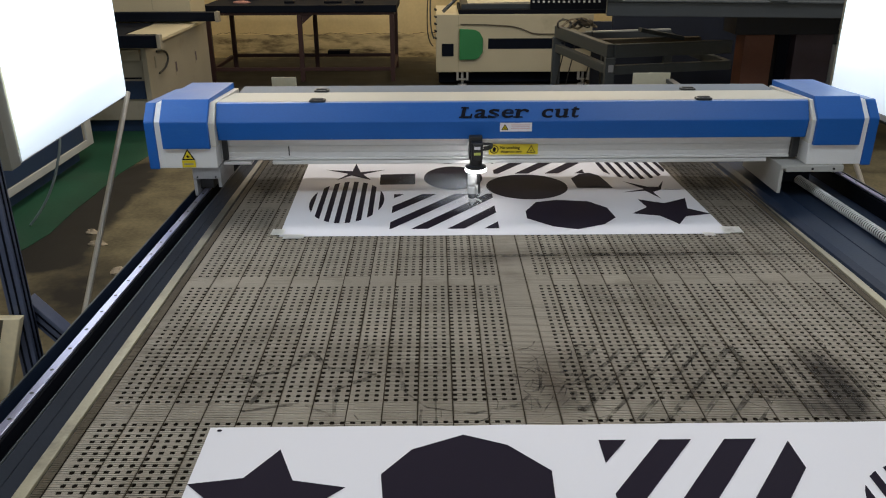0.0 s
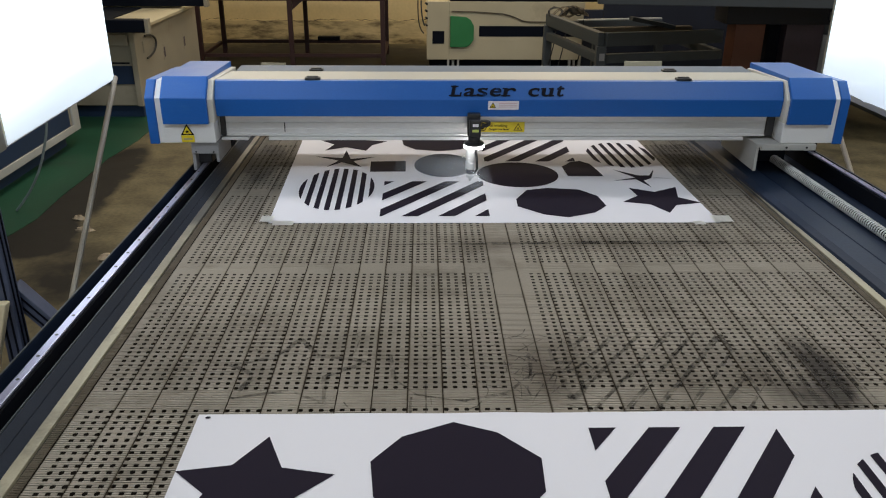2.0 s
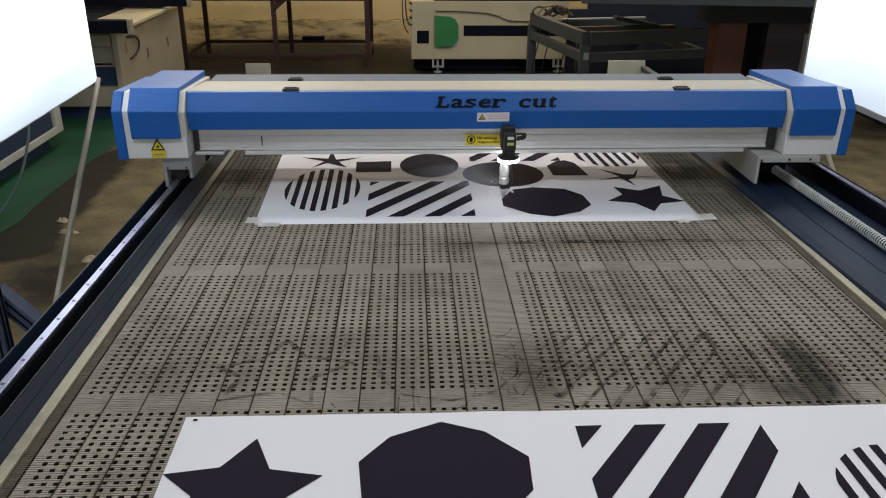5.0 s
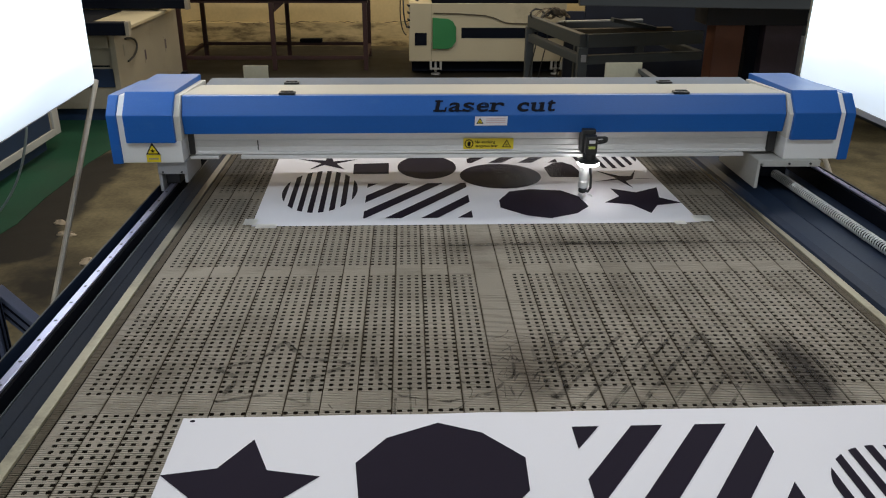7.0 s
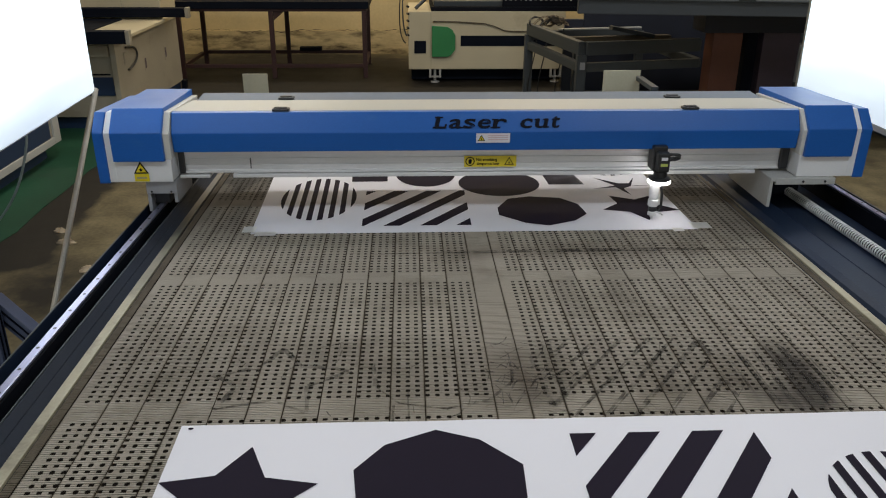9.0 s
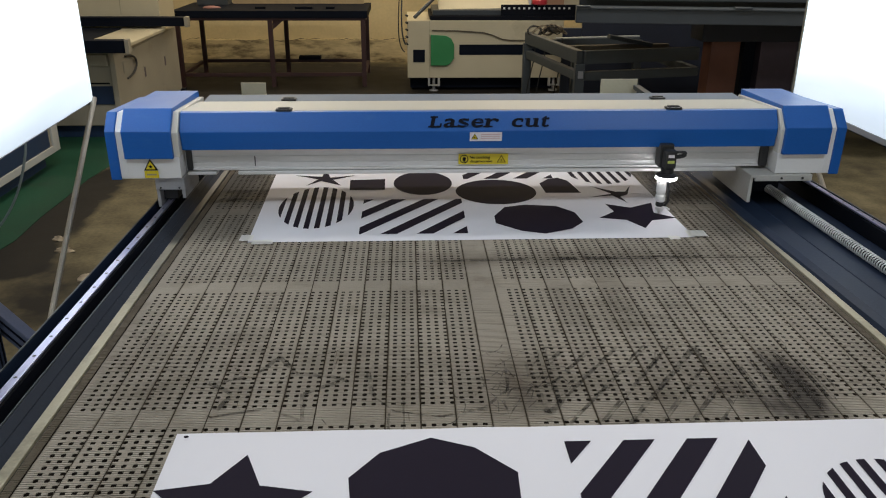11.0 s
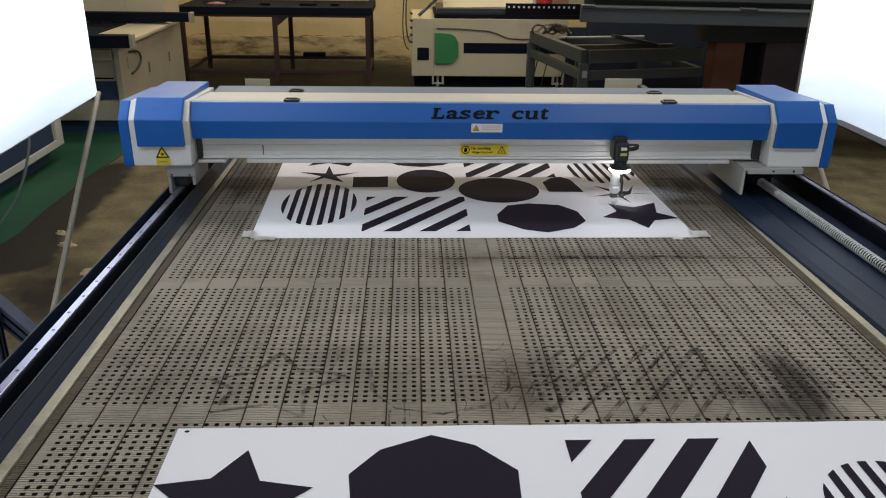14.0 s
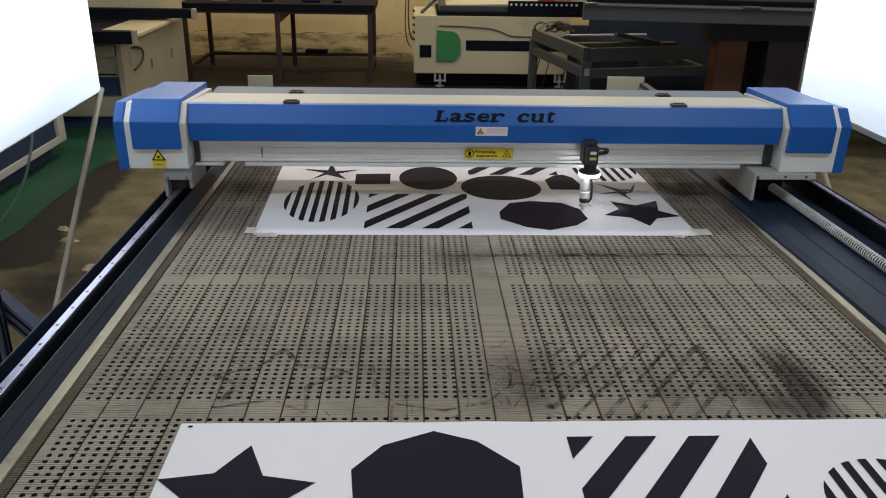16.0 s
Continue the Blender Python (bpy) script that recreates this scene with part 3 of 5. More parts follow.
def cutter():
    m = thing("laser_cutter_bed", "flat laser cutting machine with slatted metal belt and dark side beams", "laser cutter")
    # body under the bed
    part("body", block(-0.80, 1.26, 0.0, 3.5, 0.12, 0.855, 0.01), NAVY, m, "navy sheet steel body")
    for x in (-0.7, 1.2):
        for y in (0.1, 1.8, 3.4):
            part("foot", lathe([(0.05, 0.0), (0.05, 0.012), (0.012, 0.02), (0.012, 0.125)], x, y, 14), BLACK, m)
    # Unseen near-black sheet, added so that holes and gaps come out dark.
    part("belt_base", block(X0 - 0.03, X1 + 0.03, 0.05, Y1 + 0.05, 0.861, BED - 0.014), UNDERSHEET, m, "dark sheet under the belt that keeps the holes dark")
    # belt strips
    edges = [X0 + i * PITCH for i in range(26)] + [X1]
    for i, (a, b) in enumerate(zip(edges, edges[1:])):
        if b - a < 0.006:
            continue
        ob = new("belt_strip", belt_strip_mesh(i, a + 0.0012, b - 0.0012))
        ob.parent = m
        if i:
            part("joint_dirt", block(a - 0.00105, a + 0.00105, Y0, Y1, BED - 0.006, BED - 0.0022), JOINT, m)
    # trims beside the belt
    for a, s in ((X0, -1), (X1, 1)):
        wide = 0.042 if s < 0 else 0.0405
        lo, hi = sorted((a + s * 0.0205, a + s * wide))
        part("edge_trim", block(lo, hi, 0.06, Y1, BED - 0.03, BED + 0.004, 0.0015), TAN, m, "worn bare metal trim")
        edge = new("belt_strip", belt_strip_mesh(40 if s < 0 else 41, *sorted((a + s * 0.0022, a + s * 0.018))))
        edge.data.materials[0] = DIRTBELT
        edge.parent = m
    # side beam with a score line, then the channel with the rail; each side is a little out of true
    left = pose(-0.75, 1.4, 0, 0, 0, -0.3)
    right = pose(1.15, 1.85, 0, 0, 0, 1.6)

    def along(name, profile, material, side, label="", bevel=0.0015):
        """A profile of (x, z) points, x from the side's own line, drawn out along the bed."""
        bm = prism([(x, z) for x, z in profile], -1.36 if side is left else -1.66, 2.05 if side is left else 1.75, bevel)
        for v in bm.verts:
            v.co = Vector((v.co.y, v.co.x, v.co.z))
        ob = part(name, bm, material, m, label)
        ob.matrix_basis = side
        return ob

    along("side_beam", [(0.075, 0.86), (0.075, 0.8975), (0.052, 0.9), (0.036, 0.9145), (0.0352, 0.9138), (0.0344, 0.9158), (0.0215, 0.928), (0.0195, 0.928), (0.0195, 0.86)], DARKBEAM, left, "dark slate side beam", 0)
    along("beam_edge", [(0.0193, 0.9255), (0.0193, 0.931), (0.0175, 0.931), (0.0175, 0.9255)], GREY, left, "", 0)
    along("channel_side", [(0.0193, 0.86), (0.0193, 0.925), (0.0178, 0.925), (0.0178, 0.86)], NAVYBEAM, left, "", 0)
    along("rail_channel", [(0.017, 0.86), (0.017, 0.88), (-0.0535, 0.88), (-0.0535, 0.86)], NAVYBEAM, left, "dark navy rail channel")
    along("outer_wall", [(-0.054, 0.86), (-0.054, 0.9385), (-0.058, 0.9385), (-0.058, 0.86)], NAVYBEAM, left)
    along("outer_lip", [(-0.0545, 0.9388), (-0.0545, 0.941), (-0.0575, 0.941), (-0.0575, 0.9388)], GUNMETAL, left, "", 0)
    rail(m, left @ pose(-0.016, 0.3, 0.9225))
    # the other side, wide, with a hose in its trough
    along("side_beam", [(-0.195, 0.86), (-0.195, 0.8975), (-0.17, 0.9), (-0.164, 0.91), (-0.145, 0.917), (-0.093, 0.922), (-0.0905, 0.924), (-0.089, 0.922), (-0.088, 0.86)], NAVYBEAM, right, "dark slate side beam", 0)
    along("trough", [(-0.087, 0.86), (-0.087, 0.906), (0.07, 0.902), (0.07, 0.86)], NAVYBEAM, right)
    along("rail_channel", [(0.071, 0.86), (0.071, 0.885), (0.175, 0.885), (0.175, 0.86)], NAVYBEAM, right, "dark navy rail channel")
    along("outer_lip", [(0.176, 0.86), (0.176, 0.938), (0.181, 0.938), (0.181, 0.86)], GUNMETAL, right)
    rail(m, right @ pose(0.152, 0, 0.9225))
    return right


def rail(parent, at):
    """A linear guide rail with counterbored screw holes."""
    def length(name, profile, material, under, label=""):
        bm = prism(profile, -1.64, 1.7)
        for v in bm.verts:
            v.co = Vector((v.co.y, v.co.x, v.co.z))
        return part(name, bm, material, under, label)

    r = length("rail", [(-0.0086, 0.0145), (-0.0086, 0.019), (-0.0076, 0.02), (0.0076, 0.02), (0.0086, 0.019), (0.0086, 0.0145)], STEEL, parent, "polished steel guide rail")
    r.matrix_basis = at
    length("rail_foot", [(-0.0086, -0.0425), (-0.0086, 0.008), (-0.006, 0.011), (-0.0078, 0.0143), (0.0078, 0.0143), (0.006, 0.011), (0.0086, 0.008), (0.0086, -0.0425)], BLACK, r, "dark rail foot")
    me = mesh_of(lathe([(0.0036, 0), (0.0036, 0.0006)], 0, 0, 10), "screw_hole", GUNMETAL)
    for i in range(41):
        s = new("screw_hole", me)
        s.parent = r
        s.matrix_basis = pose(0, -1.6 + i * 0.08, 0.0197)


def hose():
    """The ribbed metal hose that lies in the trough."""
    prof = []
    y = 0.05
    while y < 3.4:
        prof += [(0.008, y), (0.0136, y + 0.0004), (0.0147, y + 0.0016), (0.0136, y + 0.003), (0.008, y + 0.0034)]
        y += 0.0104
    one = lathe(prof, 0, 0, 14)
    for v in one.verts:
        v.co = Vector((v.co.x, v.co.z - 1.7, v.co.y))
    ob = part("ribbed_hose", one, surface("ribbed_hose_metal", (0.8, 0.8, 0.78, 1), 0.38, 0.3, spots=12, grain=200, vary=0.35), None, "", False)
    # Black core that darkens the grooves between the ribs.
    core = tube([(0, -1.64, 0), (0, 0, 0), (0, 1.69, 0)], 0.0108, 14)
    part("hose_core", core, BLACK, ob, "black core darkening the grooves between the ribs")
    ob.matrix_basis = SIDE @ pose(0.02, 0, 0.9195)
    tagged(ob, "grey ribbed metal hose lying in the side trough", "hose")


SIDE = cutter()
hose()


# ---- printed sheets ----
def ellipse(cx, cy, rx, ry, n=40, turn=0.0):
    c, s = math.cos(turn), math.sin(turn)
    return [(cx + rx * math.cos(a) * c - ry * math.sin(a) * s, cy + rx * math.cos(a) * s + ry * math.sin(a) * c) for a in (2 * math.pi * k / n for k in range(n))]


def clipped(poly, a, b, c):
    """The part of a flat outline where a*x + b*y <= c."""
    out = []
    for p, q in zip(poly, poly[1:] + poly[:1]):
        dp, dq = a * p[0] + b * p[1] - c, a * q[0] + b * q[1] - c
        if dp <= 0:
            out.append(p)
        if dp * dq < 0:
            t = dp / (dp - dq)
            out.append((p[0] + t * (q[0] - p[0]), p[1] + t * (q[1] - p[1])))
    return out


def diagonal_square(x0, y0, size, start, pitch=0.1045, width=0.048):
    """A square of slanting stripes."""
    box = [(x0, y0), (x0 + size, y0), (x0 + size, y0 + size), (x0, y0 + size)]
    found = []
    for k in range(-6, 7):
        u = start + k * pitch
        p = clipped(clipped(box, 1, -0.75, u + width), -1, 0.75, -u)
        if len(p) > 2:
            found.append(p)
    return found


def barred_ellipse(cx, cy, rx, ry, turn=0.0, lean=0.0, pitch=0.032, offset=0.0):
    full = ellipse(cx, cy, rx, ry, 48, turn)
    found = []
    for k in range(-6, 7):
        u = cx + offset + k * pitch
        p = clipped(clipped(full, 1, lean, u + 0.008 + lean * cy), -1, -lean, 0.008 - u - lean * cy)
        if len(p) > 2:
            found.append(p)
    return found


def star_outline(cx, cy, outer, inner, turn=0.0):
    return [(cx + r * math.sin(turn + math.pi * k / 5), cy + r * math.cos(turn + math.pi * k / 5)) for k in range(10) for r in ((outer if k % 2 == 0 else inner),)]


# one print, in the sheet's own space: x across, y from its front edge (0) to its back edge (1)
BACK_STAR = [(-0.44, 0.848), (-0.355, 0.862), (-0.309, 0.935), (-0.276, 0.855), (-0.191, 0.837), (-0.245, 0.785), (-0.262, 0.712), (-0.338, 0.758), (-0.41, 0.715), (-0.384, 0.795)]
BACK_DECAGON = [(-0.138, 0.868), (-0.09, 0.932), (-0.003, 0.972), (0.07, 0.942), (0.135, 0.873), (0.131, 0.793), (0.08, 0.732), (0.0, 0.708), (-0.085, 0.727), (-0.129, 0.785)]
PRINTS = [
    ("printed_star", [BACK_STAR]),
    ("printed_decagon", [BACK_DECAGON]),
    ("printed_thin_star", [[(-0.434, 0.641), (-0.338, 0.622), (-0.333, 0.717), (-0.309, 0.611), (-0.224, 0.636), (-0.297, 0.584), (-0.265, 0.518), (-0.337, 0.571), (-0.385, 0.514), (-0.349, 0.591)]]),
    ("printed_rectangle", [[(-0.233, 0.465), (-0.115, 0.467), (-0.117, 0.588), (-0.237, 0.58)]]),
    ("printed_disc", [ellipse(0.013, 0.54, 0.1, 0.133)]),
    ("printed_disc", [ellipse(0.254, 0.437, 0.134, 0.133)]),
    ("printed_pentagon", [[(0.413, 0.522), (0.418, 0.417), (0.535, 0.415), (0.526, 0.482), (0.515, 0.553), (0.486, 0.587), (0.451, 0.574), (0.433, 0.548)]]),
    ("printed_thin_star", [[(0.581, 0.487), (0.651, 0.424), (0.686, 0.423), (0.719, 0.49), (0.686, 0.393), (0.656, 0.37), (0.664, 0.302), (0.633, 0.383), (0.554, 0.367), (0.634, 0.401)]]),
    ("printed_bar", barred_ellipse(-0.325, 0.3, 0.116, 0.2, 0.0, 0.02, 0.0312, -0.0155)),
    ("printed_stripe", diagonal_square(-0.18, 0.05, 0.314, -0.156)),
    ("printed_decagon", [[(0.224, 0.194), (0.265, 0.277), (0.333, 0.298), (0.429, 0.282), (0.476, 0.222), (0.485, 0.134), (0.441, 0.078), (0.357, 0.039), (0.291, 0.063), (0.222, 0.13)]]),
    ("corner_mark", [ellipse(-0.424, 0.99, 0.0046, 0.0034, 14)]),
    ("printed_line", [[(0.686, 0.397), (0.705, 0.4), (0.735, 0.397), (0.758, 0.391), (0.735, 0.3935), (0.705, 0.396)]]),
    ("printed_star", [[(0.589, 0.298), (0.661, 0.259), (0.74, 0.306), (0.72, 0.21), (0.776, 0.16), (0.695, 0.14), (0.657, 0.074), (0.619, 0.146), (0.542, 0.168), (0.599, 0.223)]]),
]


# the last row differs a little between the two sheets
FRONT_ROW = [
    ("printed_stripe", diagonal_square(0.225, 0.634, 0.319, -0.387, 0.1105, 0.0545)),
    ("printed_bar", barred_ellipse(0.72, 0.77, 0.12, 0.116, 0.0, 0.0, 0.0323, -0.013)),
]
BACK_ROW = [
    ("printed_stripe", diagonal_square(0.155, 0.581, 0.315, -0.21)),
    ("printed_bar", barred_ellipse(0.645, 0.665, 0.118, 0.155, 0.0, 0.07, 0.0345)),
]


def ink(polys, z):
    bm = bmesh.new()
    for poly in polys:
        f = bm.faces.new([bm.verts.new((x, y, z)) for x, y in poly])
        if f.normal.z < 0:
            f.normal_flip()
    bmesh.ops.triangulate(bm, faces=bm.faces[:])
    return bm


def sheet(at, x0, x1, skew, label, last_row, rows=1.0):
    s = thing("printed_sheet", label, "printed sheet", "printed sheets", at=at)
    bm = bmesh.new()
    nx, ny = 30, 24
    grid = [[bm.verts.new((x0 + (x1 - x0) * i / nx + skew * (j / ny), rows * j / ny + (0.002 * noise.noise((i * 0.45, 7.7, x1)) if j == ny else 0.0), 0.001 + 0.0003 * noise.noise((i * 0.5, j * 0.6, 3.1)))) for i in range(nx + 1)] for j in range(ny + 1)]
    for j in range(ny):
        for i in range(nx):
            bm.faces.new((grid[j][i], grid[j][i + 1], grid[j + 1][i + 1], grid[j + 1][i]))
    rim = bmesh.ops.extrude_edge_only(bm, edges=[e for e in bm.edges if e.is_boundary])
    for v in (g for g in rim["geom"] if isinstance(g, bmesh.types.BMVert)):
        v.co.z = 0.0
    part("paper", bm, PAPER, s)
    for name, polys in PRINTS + last_row:
        for poly in polys:
            part(name, ink([poly], 0.0018), INK, s, "black printed shape")
    return s


back = sheet(pose(0, 2.0, BED + 0.0004), -0.486, 0.778, -0.028, "white paper sheet with black shapes, taped to the belt", BACK_ROW)
front = sheet(pose(0, 0.089, BED + 0.0004), -0.427, 0.86, -0.015, "white paper sheet with black shapes, lying on the belt", FRONT_ROW)


def tape(x0, x1, y0, y1):
    bm = bmesh.new()
    n = 8
    lo = [bm.verts.new((x0 + (x1 - x0) * i / n, y0 + random.uniform(-0.0015, 0.0015), random.uniform(0, 0.0015))) for i in range(n + 1)]
    hi = [bm.verts.new((x0 + (x1 - x0) * i / n, y1 + random.uniform(-0.0012, 0.0012), random.uniform(0, 0.0015))) for i in range(n + 1)]
    for i in range(n):
        bm.faces.new((lo[i], lo[i + 1], hi[i + 1], hi[i]))
    bmesh.ops.solidify(bm, geom=bm.faces[:], thickness=0.0004)
    ob = part("tape", bm, TAPE, None)
    ob.matrix_basis = pose(0, 0, BED + 0.0035)
    return tagged(ob, "crumpled strip of off-white tape on the sheet's corner", "tape", "tapes")


tape(-0.472, -0.414, 1.976, 2.008)
tape(-0.511, -0.475, 2.003, 2.05)
tape(0.70, 0.732, 1.976, 2.004)
tape(0.762, 0.817, 1.998, 2.048)


def soot_lines():
    """Soot left on the belt along the outlines of shapes cut there before."""
    bm = bmesh.new()
    rng = random.Random(5)

    def line(p, q, w):
        p, q = Vector((*p, 0)), Vector((*q, 0))
        side = (q - p).normalized().cross(Vector((0, 0, 1))) * w
        n = max(1, int((q - p).length / 0.02))
        pts = [p.lerp(q, i / n) for i in range(n + 1)]
        pairs = [(bm.verts.new((*(a + side * rng.uniform(0.5, 1.3)).xy, BED + 0.0006)), bm.verts.new((*(a - side * rng.uniform(0.5, 1.3)).xy, BED + 0.0006))) for a in pts]
        for (a, b), (c, d) in zip(pairs, pairs[1:]):
            bm.faces.new((a, b, d, c))

    star = [(-0.425, 1.257), (-0.345, 1.278), (-0.302, 1.354), (-0.261, 1.286), (-0.165, 1.264), (-0.238, 1.211), (-0.232, 1.122), (-0.3, 1.166), (-0.4, 1.14), (-0.37, 1.213)]
    disc = [(x + 0.018, y + 0.42) for x, y in BACK_DECAGON]
    stripes = [[(x + 0.015, y + 0.42) for x, y in p] for p in diagonal_square(0.225, 0.634, 0.319, -0.387, 0.1105, 0.0545)]
    for poly, w in [(star, 0.006), (disc, 0.004)] + [(p, 0.006) for p in stripes]:
        for p, q in zip(poly, poly[1:] + poly[:1]):
            high = (p[1] + q[1]) / 2 > 1.3
            if math.dist(p, q) > 0.004 and not (high and poly is disc):
                line(p, q, w * rng.uniform(0.5, 1.15) * (0.6 if high and poly is not star else 1))
                if rng.random() < 0.6:
                    line((p[0] + 0.006, p[1] - 0.004), (q[0] + 0.003, q[1]), w * 0.4)
    # the burnt bars of a striped disc
    for bar in barred_ellipse(0.685, 1.215, 0.1, 0.12, 0.0, 0.0, 0.0323, 0.004):
        x0, x1, y0, y1 = min(p[0] for p in bar), max(p[0] for p in bar), min(p[1] for p in bar), max(p[1] for p in bar)
        for k in range(4):
            x = x0 + (x1 - x0) * (k + rng.uniform(0.1, 0.9)) / 4
            line((x, y0 + rng.uniform(0, 0.05)), (x + rng.uniform(-0.004, 0.004), y1 - rng.uniform(0, 0.04)), rng.uniform(0.0012, 0.0034))
    for x, y, nx, ny, w in ((0.05, 1.257, 0.118, 1.249, 0.003), (-0.077, 1.14, -0.077, 1.086, 0.0028), (-0.05, 1.184, -0.05, 1.086, 0.002), (0.195, 1.312, 0.199, 1.257, 0.006), (0.199, 1.257, 0.238, 1.256, 0.006), (0.205, 1.196, 0.214, 1.13, 0.007), (0.214, 1.13, 0.249, 1.176, 0.007)):
        line((x, y), (nx, ny), w)
    # the long cut across the belt, gone over several times
    for k in range(7):
        a, b = (-0.14 + 0.04 * k, 0.93) if k < 3 else (rng.uniform(-0.1, 0.4), rng.uniform(0.5, 0.93))
        line((a, 1.846 + 0.003 * k), (b, 1.848 + 0.0028 * k), rng.uniform(0.002, 0.0045))
    for k in range(96):
        # short wandering flecks, thick about the plain strip and thin elsewhere
        x, y = (rng.gauss(0.17, 0.05), rng.gauss(1.22, 0.06)) if k < 56 else (rng.uniform(-0.4, 0.92), rng.uniform(1.12, 1.42))
        a, w = rng.uniform(0, 6.28), rng.uniform(0.0006, 0.0018)
        for j in range(4):
            a += rng.uniform(-0.6, 0.6)
            nx, ny = x + 0.016 * math.cos(a), y + 0.02 * math.sin(a)
            if ny > 1.1:
                line((x, y), (nx, ny), w)
            x, y = nx, ny
    ob = part("soot", bm, SOOT)
    tagged(ob, "black soot tracing earlier cuts on the belt", "soot", kind="stuff")


soot_lines()


# ---- the gantry ----
def hazard(parent, name, m, size):
    """A yellow warning triangle with a black rim and a burst in it; m faces it outward along z."""
    t = [(0, 0.58 * size), (-0.5 * size, -0.29 * size), (0.5 * size, -0.29 * size)]
    rim = part(name, slab(t, 0, 0.0006), LETTER, parent)
    rim.matrix_basis = m
    inner = part("sticker_field", slab([(x * 0.7, y * 0.7) for x, y in t], 0.0004, 0.001), YELLOW, rim)
    bm = slab(star_outline(0, -0.02 * size, 0.17 * size, 0.07 * size), 0.0008, 0.0014)
    part("burst", bm, LETTER, rim)
    return rim


def gantry():
    g = thing("gantry", "blue and ivory laser cutter gantry across the bed", "gantry")
    # ivory back body, top plate, grey rear strip
    part("beam", prism([(0.07, 1.03), (0.07, 1.10), (0.068, 1.19), (0.3, 1.185), (0.37, 1.16), (0.37, 1.03)], -0.72, 1.095, 0.002), ALU, g, "brushed aluminium beam")
    for z0, z1, y in ((1.033, 1.040, 0.062), (1.047, 1.056, 0.0665), (1.072, 1.075, 0.067), (1.086, 1.1, 0.0655)):
        part("beam_rib", block(-0.70, 1.08, y, 0.075, z0, z1, 0.001), ALU, g)
    # Black blocks added for the shade at both ends of the beam.
    for x0, x1 in ((-0.7015, -0.684), (1.05, 1.0765)):
        part("beam_end_shade", block(x0, x1, 0.058, 0.069, 1.033, 1.103, 0.004), PLASTIC, g, "black block standing in for shade at the beam's end")
    part("joint_mark", block(-0.4995, -0.497, 0.064, 0.07, 1.045, 1.075), PLASTIC, g)
    part("lower_rail", block(-0.55, 0.98, 0.055, 0.11, 1.020, 1.031, 0.002), ALU, g)
    part("lower_plate", block(-0.7, -0.615, 0.055, 0.12, 1.02, 1.0295, 0.002), ALU, g)
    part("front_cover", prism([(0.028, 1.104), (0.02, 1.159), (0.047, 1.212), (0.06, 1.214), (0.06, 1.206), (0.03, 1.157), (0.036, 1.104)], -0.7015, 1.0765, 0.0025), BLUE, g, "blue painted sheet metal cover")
    part("top_plate", prism([(0.0605, 1.2125), (0.062, 1.2145), (0.283, 1.1965), (0.283, 1.186), (0.0605, 1.202)], -0.7015, 1.0765, 0.001), IVORY, g, "ivory top plate")
    part("rear_strip", prism([(0.284, 1.1955), (0.385, 1.1985), (0.385, 1.16), (0.284, 1.186)], -0.69, 1.07, 0.001), surface("grey_blue_paint", (0.14, 0.16, 0.19, 1), 0.55, vary=0.1, shine=0.25), g, "grey rear strip")
    for x, y, z in ((-0.4, 0.062, 1.2135), (0.763, 0.062, 1.2135), (-0.418, 0.298, 1.196), (0.786, 0.298, 1.196)):
        bm = block(x - 0.024, x + 0.024, y - 0.013, y + 0.013, z, z + 0.007, 0.003)
        block(x - 0.018, x + 0.018, y - 0.006, y + 0.006, z + 0.006, z + 0.0105, 0.002, bm)
        part("latch", bm, PLASTIC, g, "black plastic latch")
    # end housings: upright below the crease, leaning back above it
    for plate, hood, flange in (((-0.910, -0.880), (-0.860, -0.7195), (-0.7215, -0.7025)), ((1.2475, 1.278), (1.0885, 1.2275), (1.0775, 1.0905))):
        lo, hi = min(plate[0], flange[0]), max(plate[1], flange[1])
        cap = part("end_cap", prism([(0.008, 1.024), (0.004, 1.166), (0.048, 1.2135), (0.355, 1.197), (0.355, 1.024)], lo + (0.016 if lo < 0 else 0.004), hi - (0.004 if lo < 0 else 0.016), 0.003), WHITE, g, "white end housing")
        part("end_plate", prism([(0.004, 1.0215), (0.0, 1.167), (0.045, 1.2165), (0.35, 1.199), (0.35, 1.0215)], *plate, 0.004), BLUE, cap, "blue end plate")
        part("end_strip", prism([(0.0075, 1.03), (0.0025, 1.1665), (0.0468, 1.215), (0.35, 1.1985), (0.35, 1.03)], *((plate[1] + 0.001, hood[0] - 0.001) if plate[0] < 0 else (hood[1] + 0.001, plate[0] - 0.001)), 0.001), WHITE, cap)
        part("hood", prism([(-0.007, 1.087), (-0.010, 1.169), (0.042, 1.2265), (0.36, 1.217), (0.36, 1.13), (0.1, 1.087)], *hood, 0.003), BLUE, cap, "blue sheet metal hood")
        part("inner_flange", prism([(0.0045, 1.09), (0.001, 1.163), (0.045, 1.2155), (0.35, 1.199), (0.35, 1.09)], *flange, 0.002), CREAMWHITE, cap)
    # feet: left carriage on the rail, right bracket over the trough
    bm = block(-0.79, -0.703, 0.02, 0.2, 0.985, 1.0235, 0.003)
    block(-0.79, -0.78, 0.025, 0.19, 0.93, 0.987, 0.002, bm)
    block(-0.715, -0.705, 0.025, 0.19, 0.957, 0.987, 0.002, bm)
    # The carriage's darker grey carries the shade below the end housing.
    part("carriage", bm, GREYPLATE, g, "carriage riding on the rail, coloured dull grey for its shade")
    part("slider", block(-0.782, -0.738, 0.06, 0.19, 0.9435, 0.984, 0.003), PLASTIC, g)
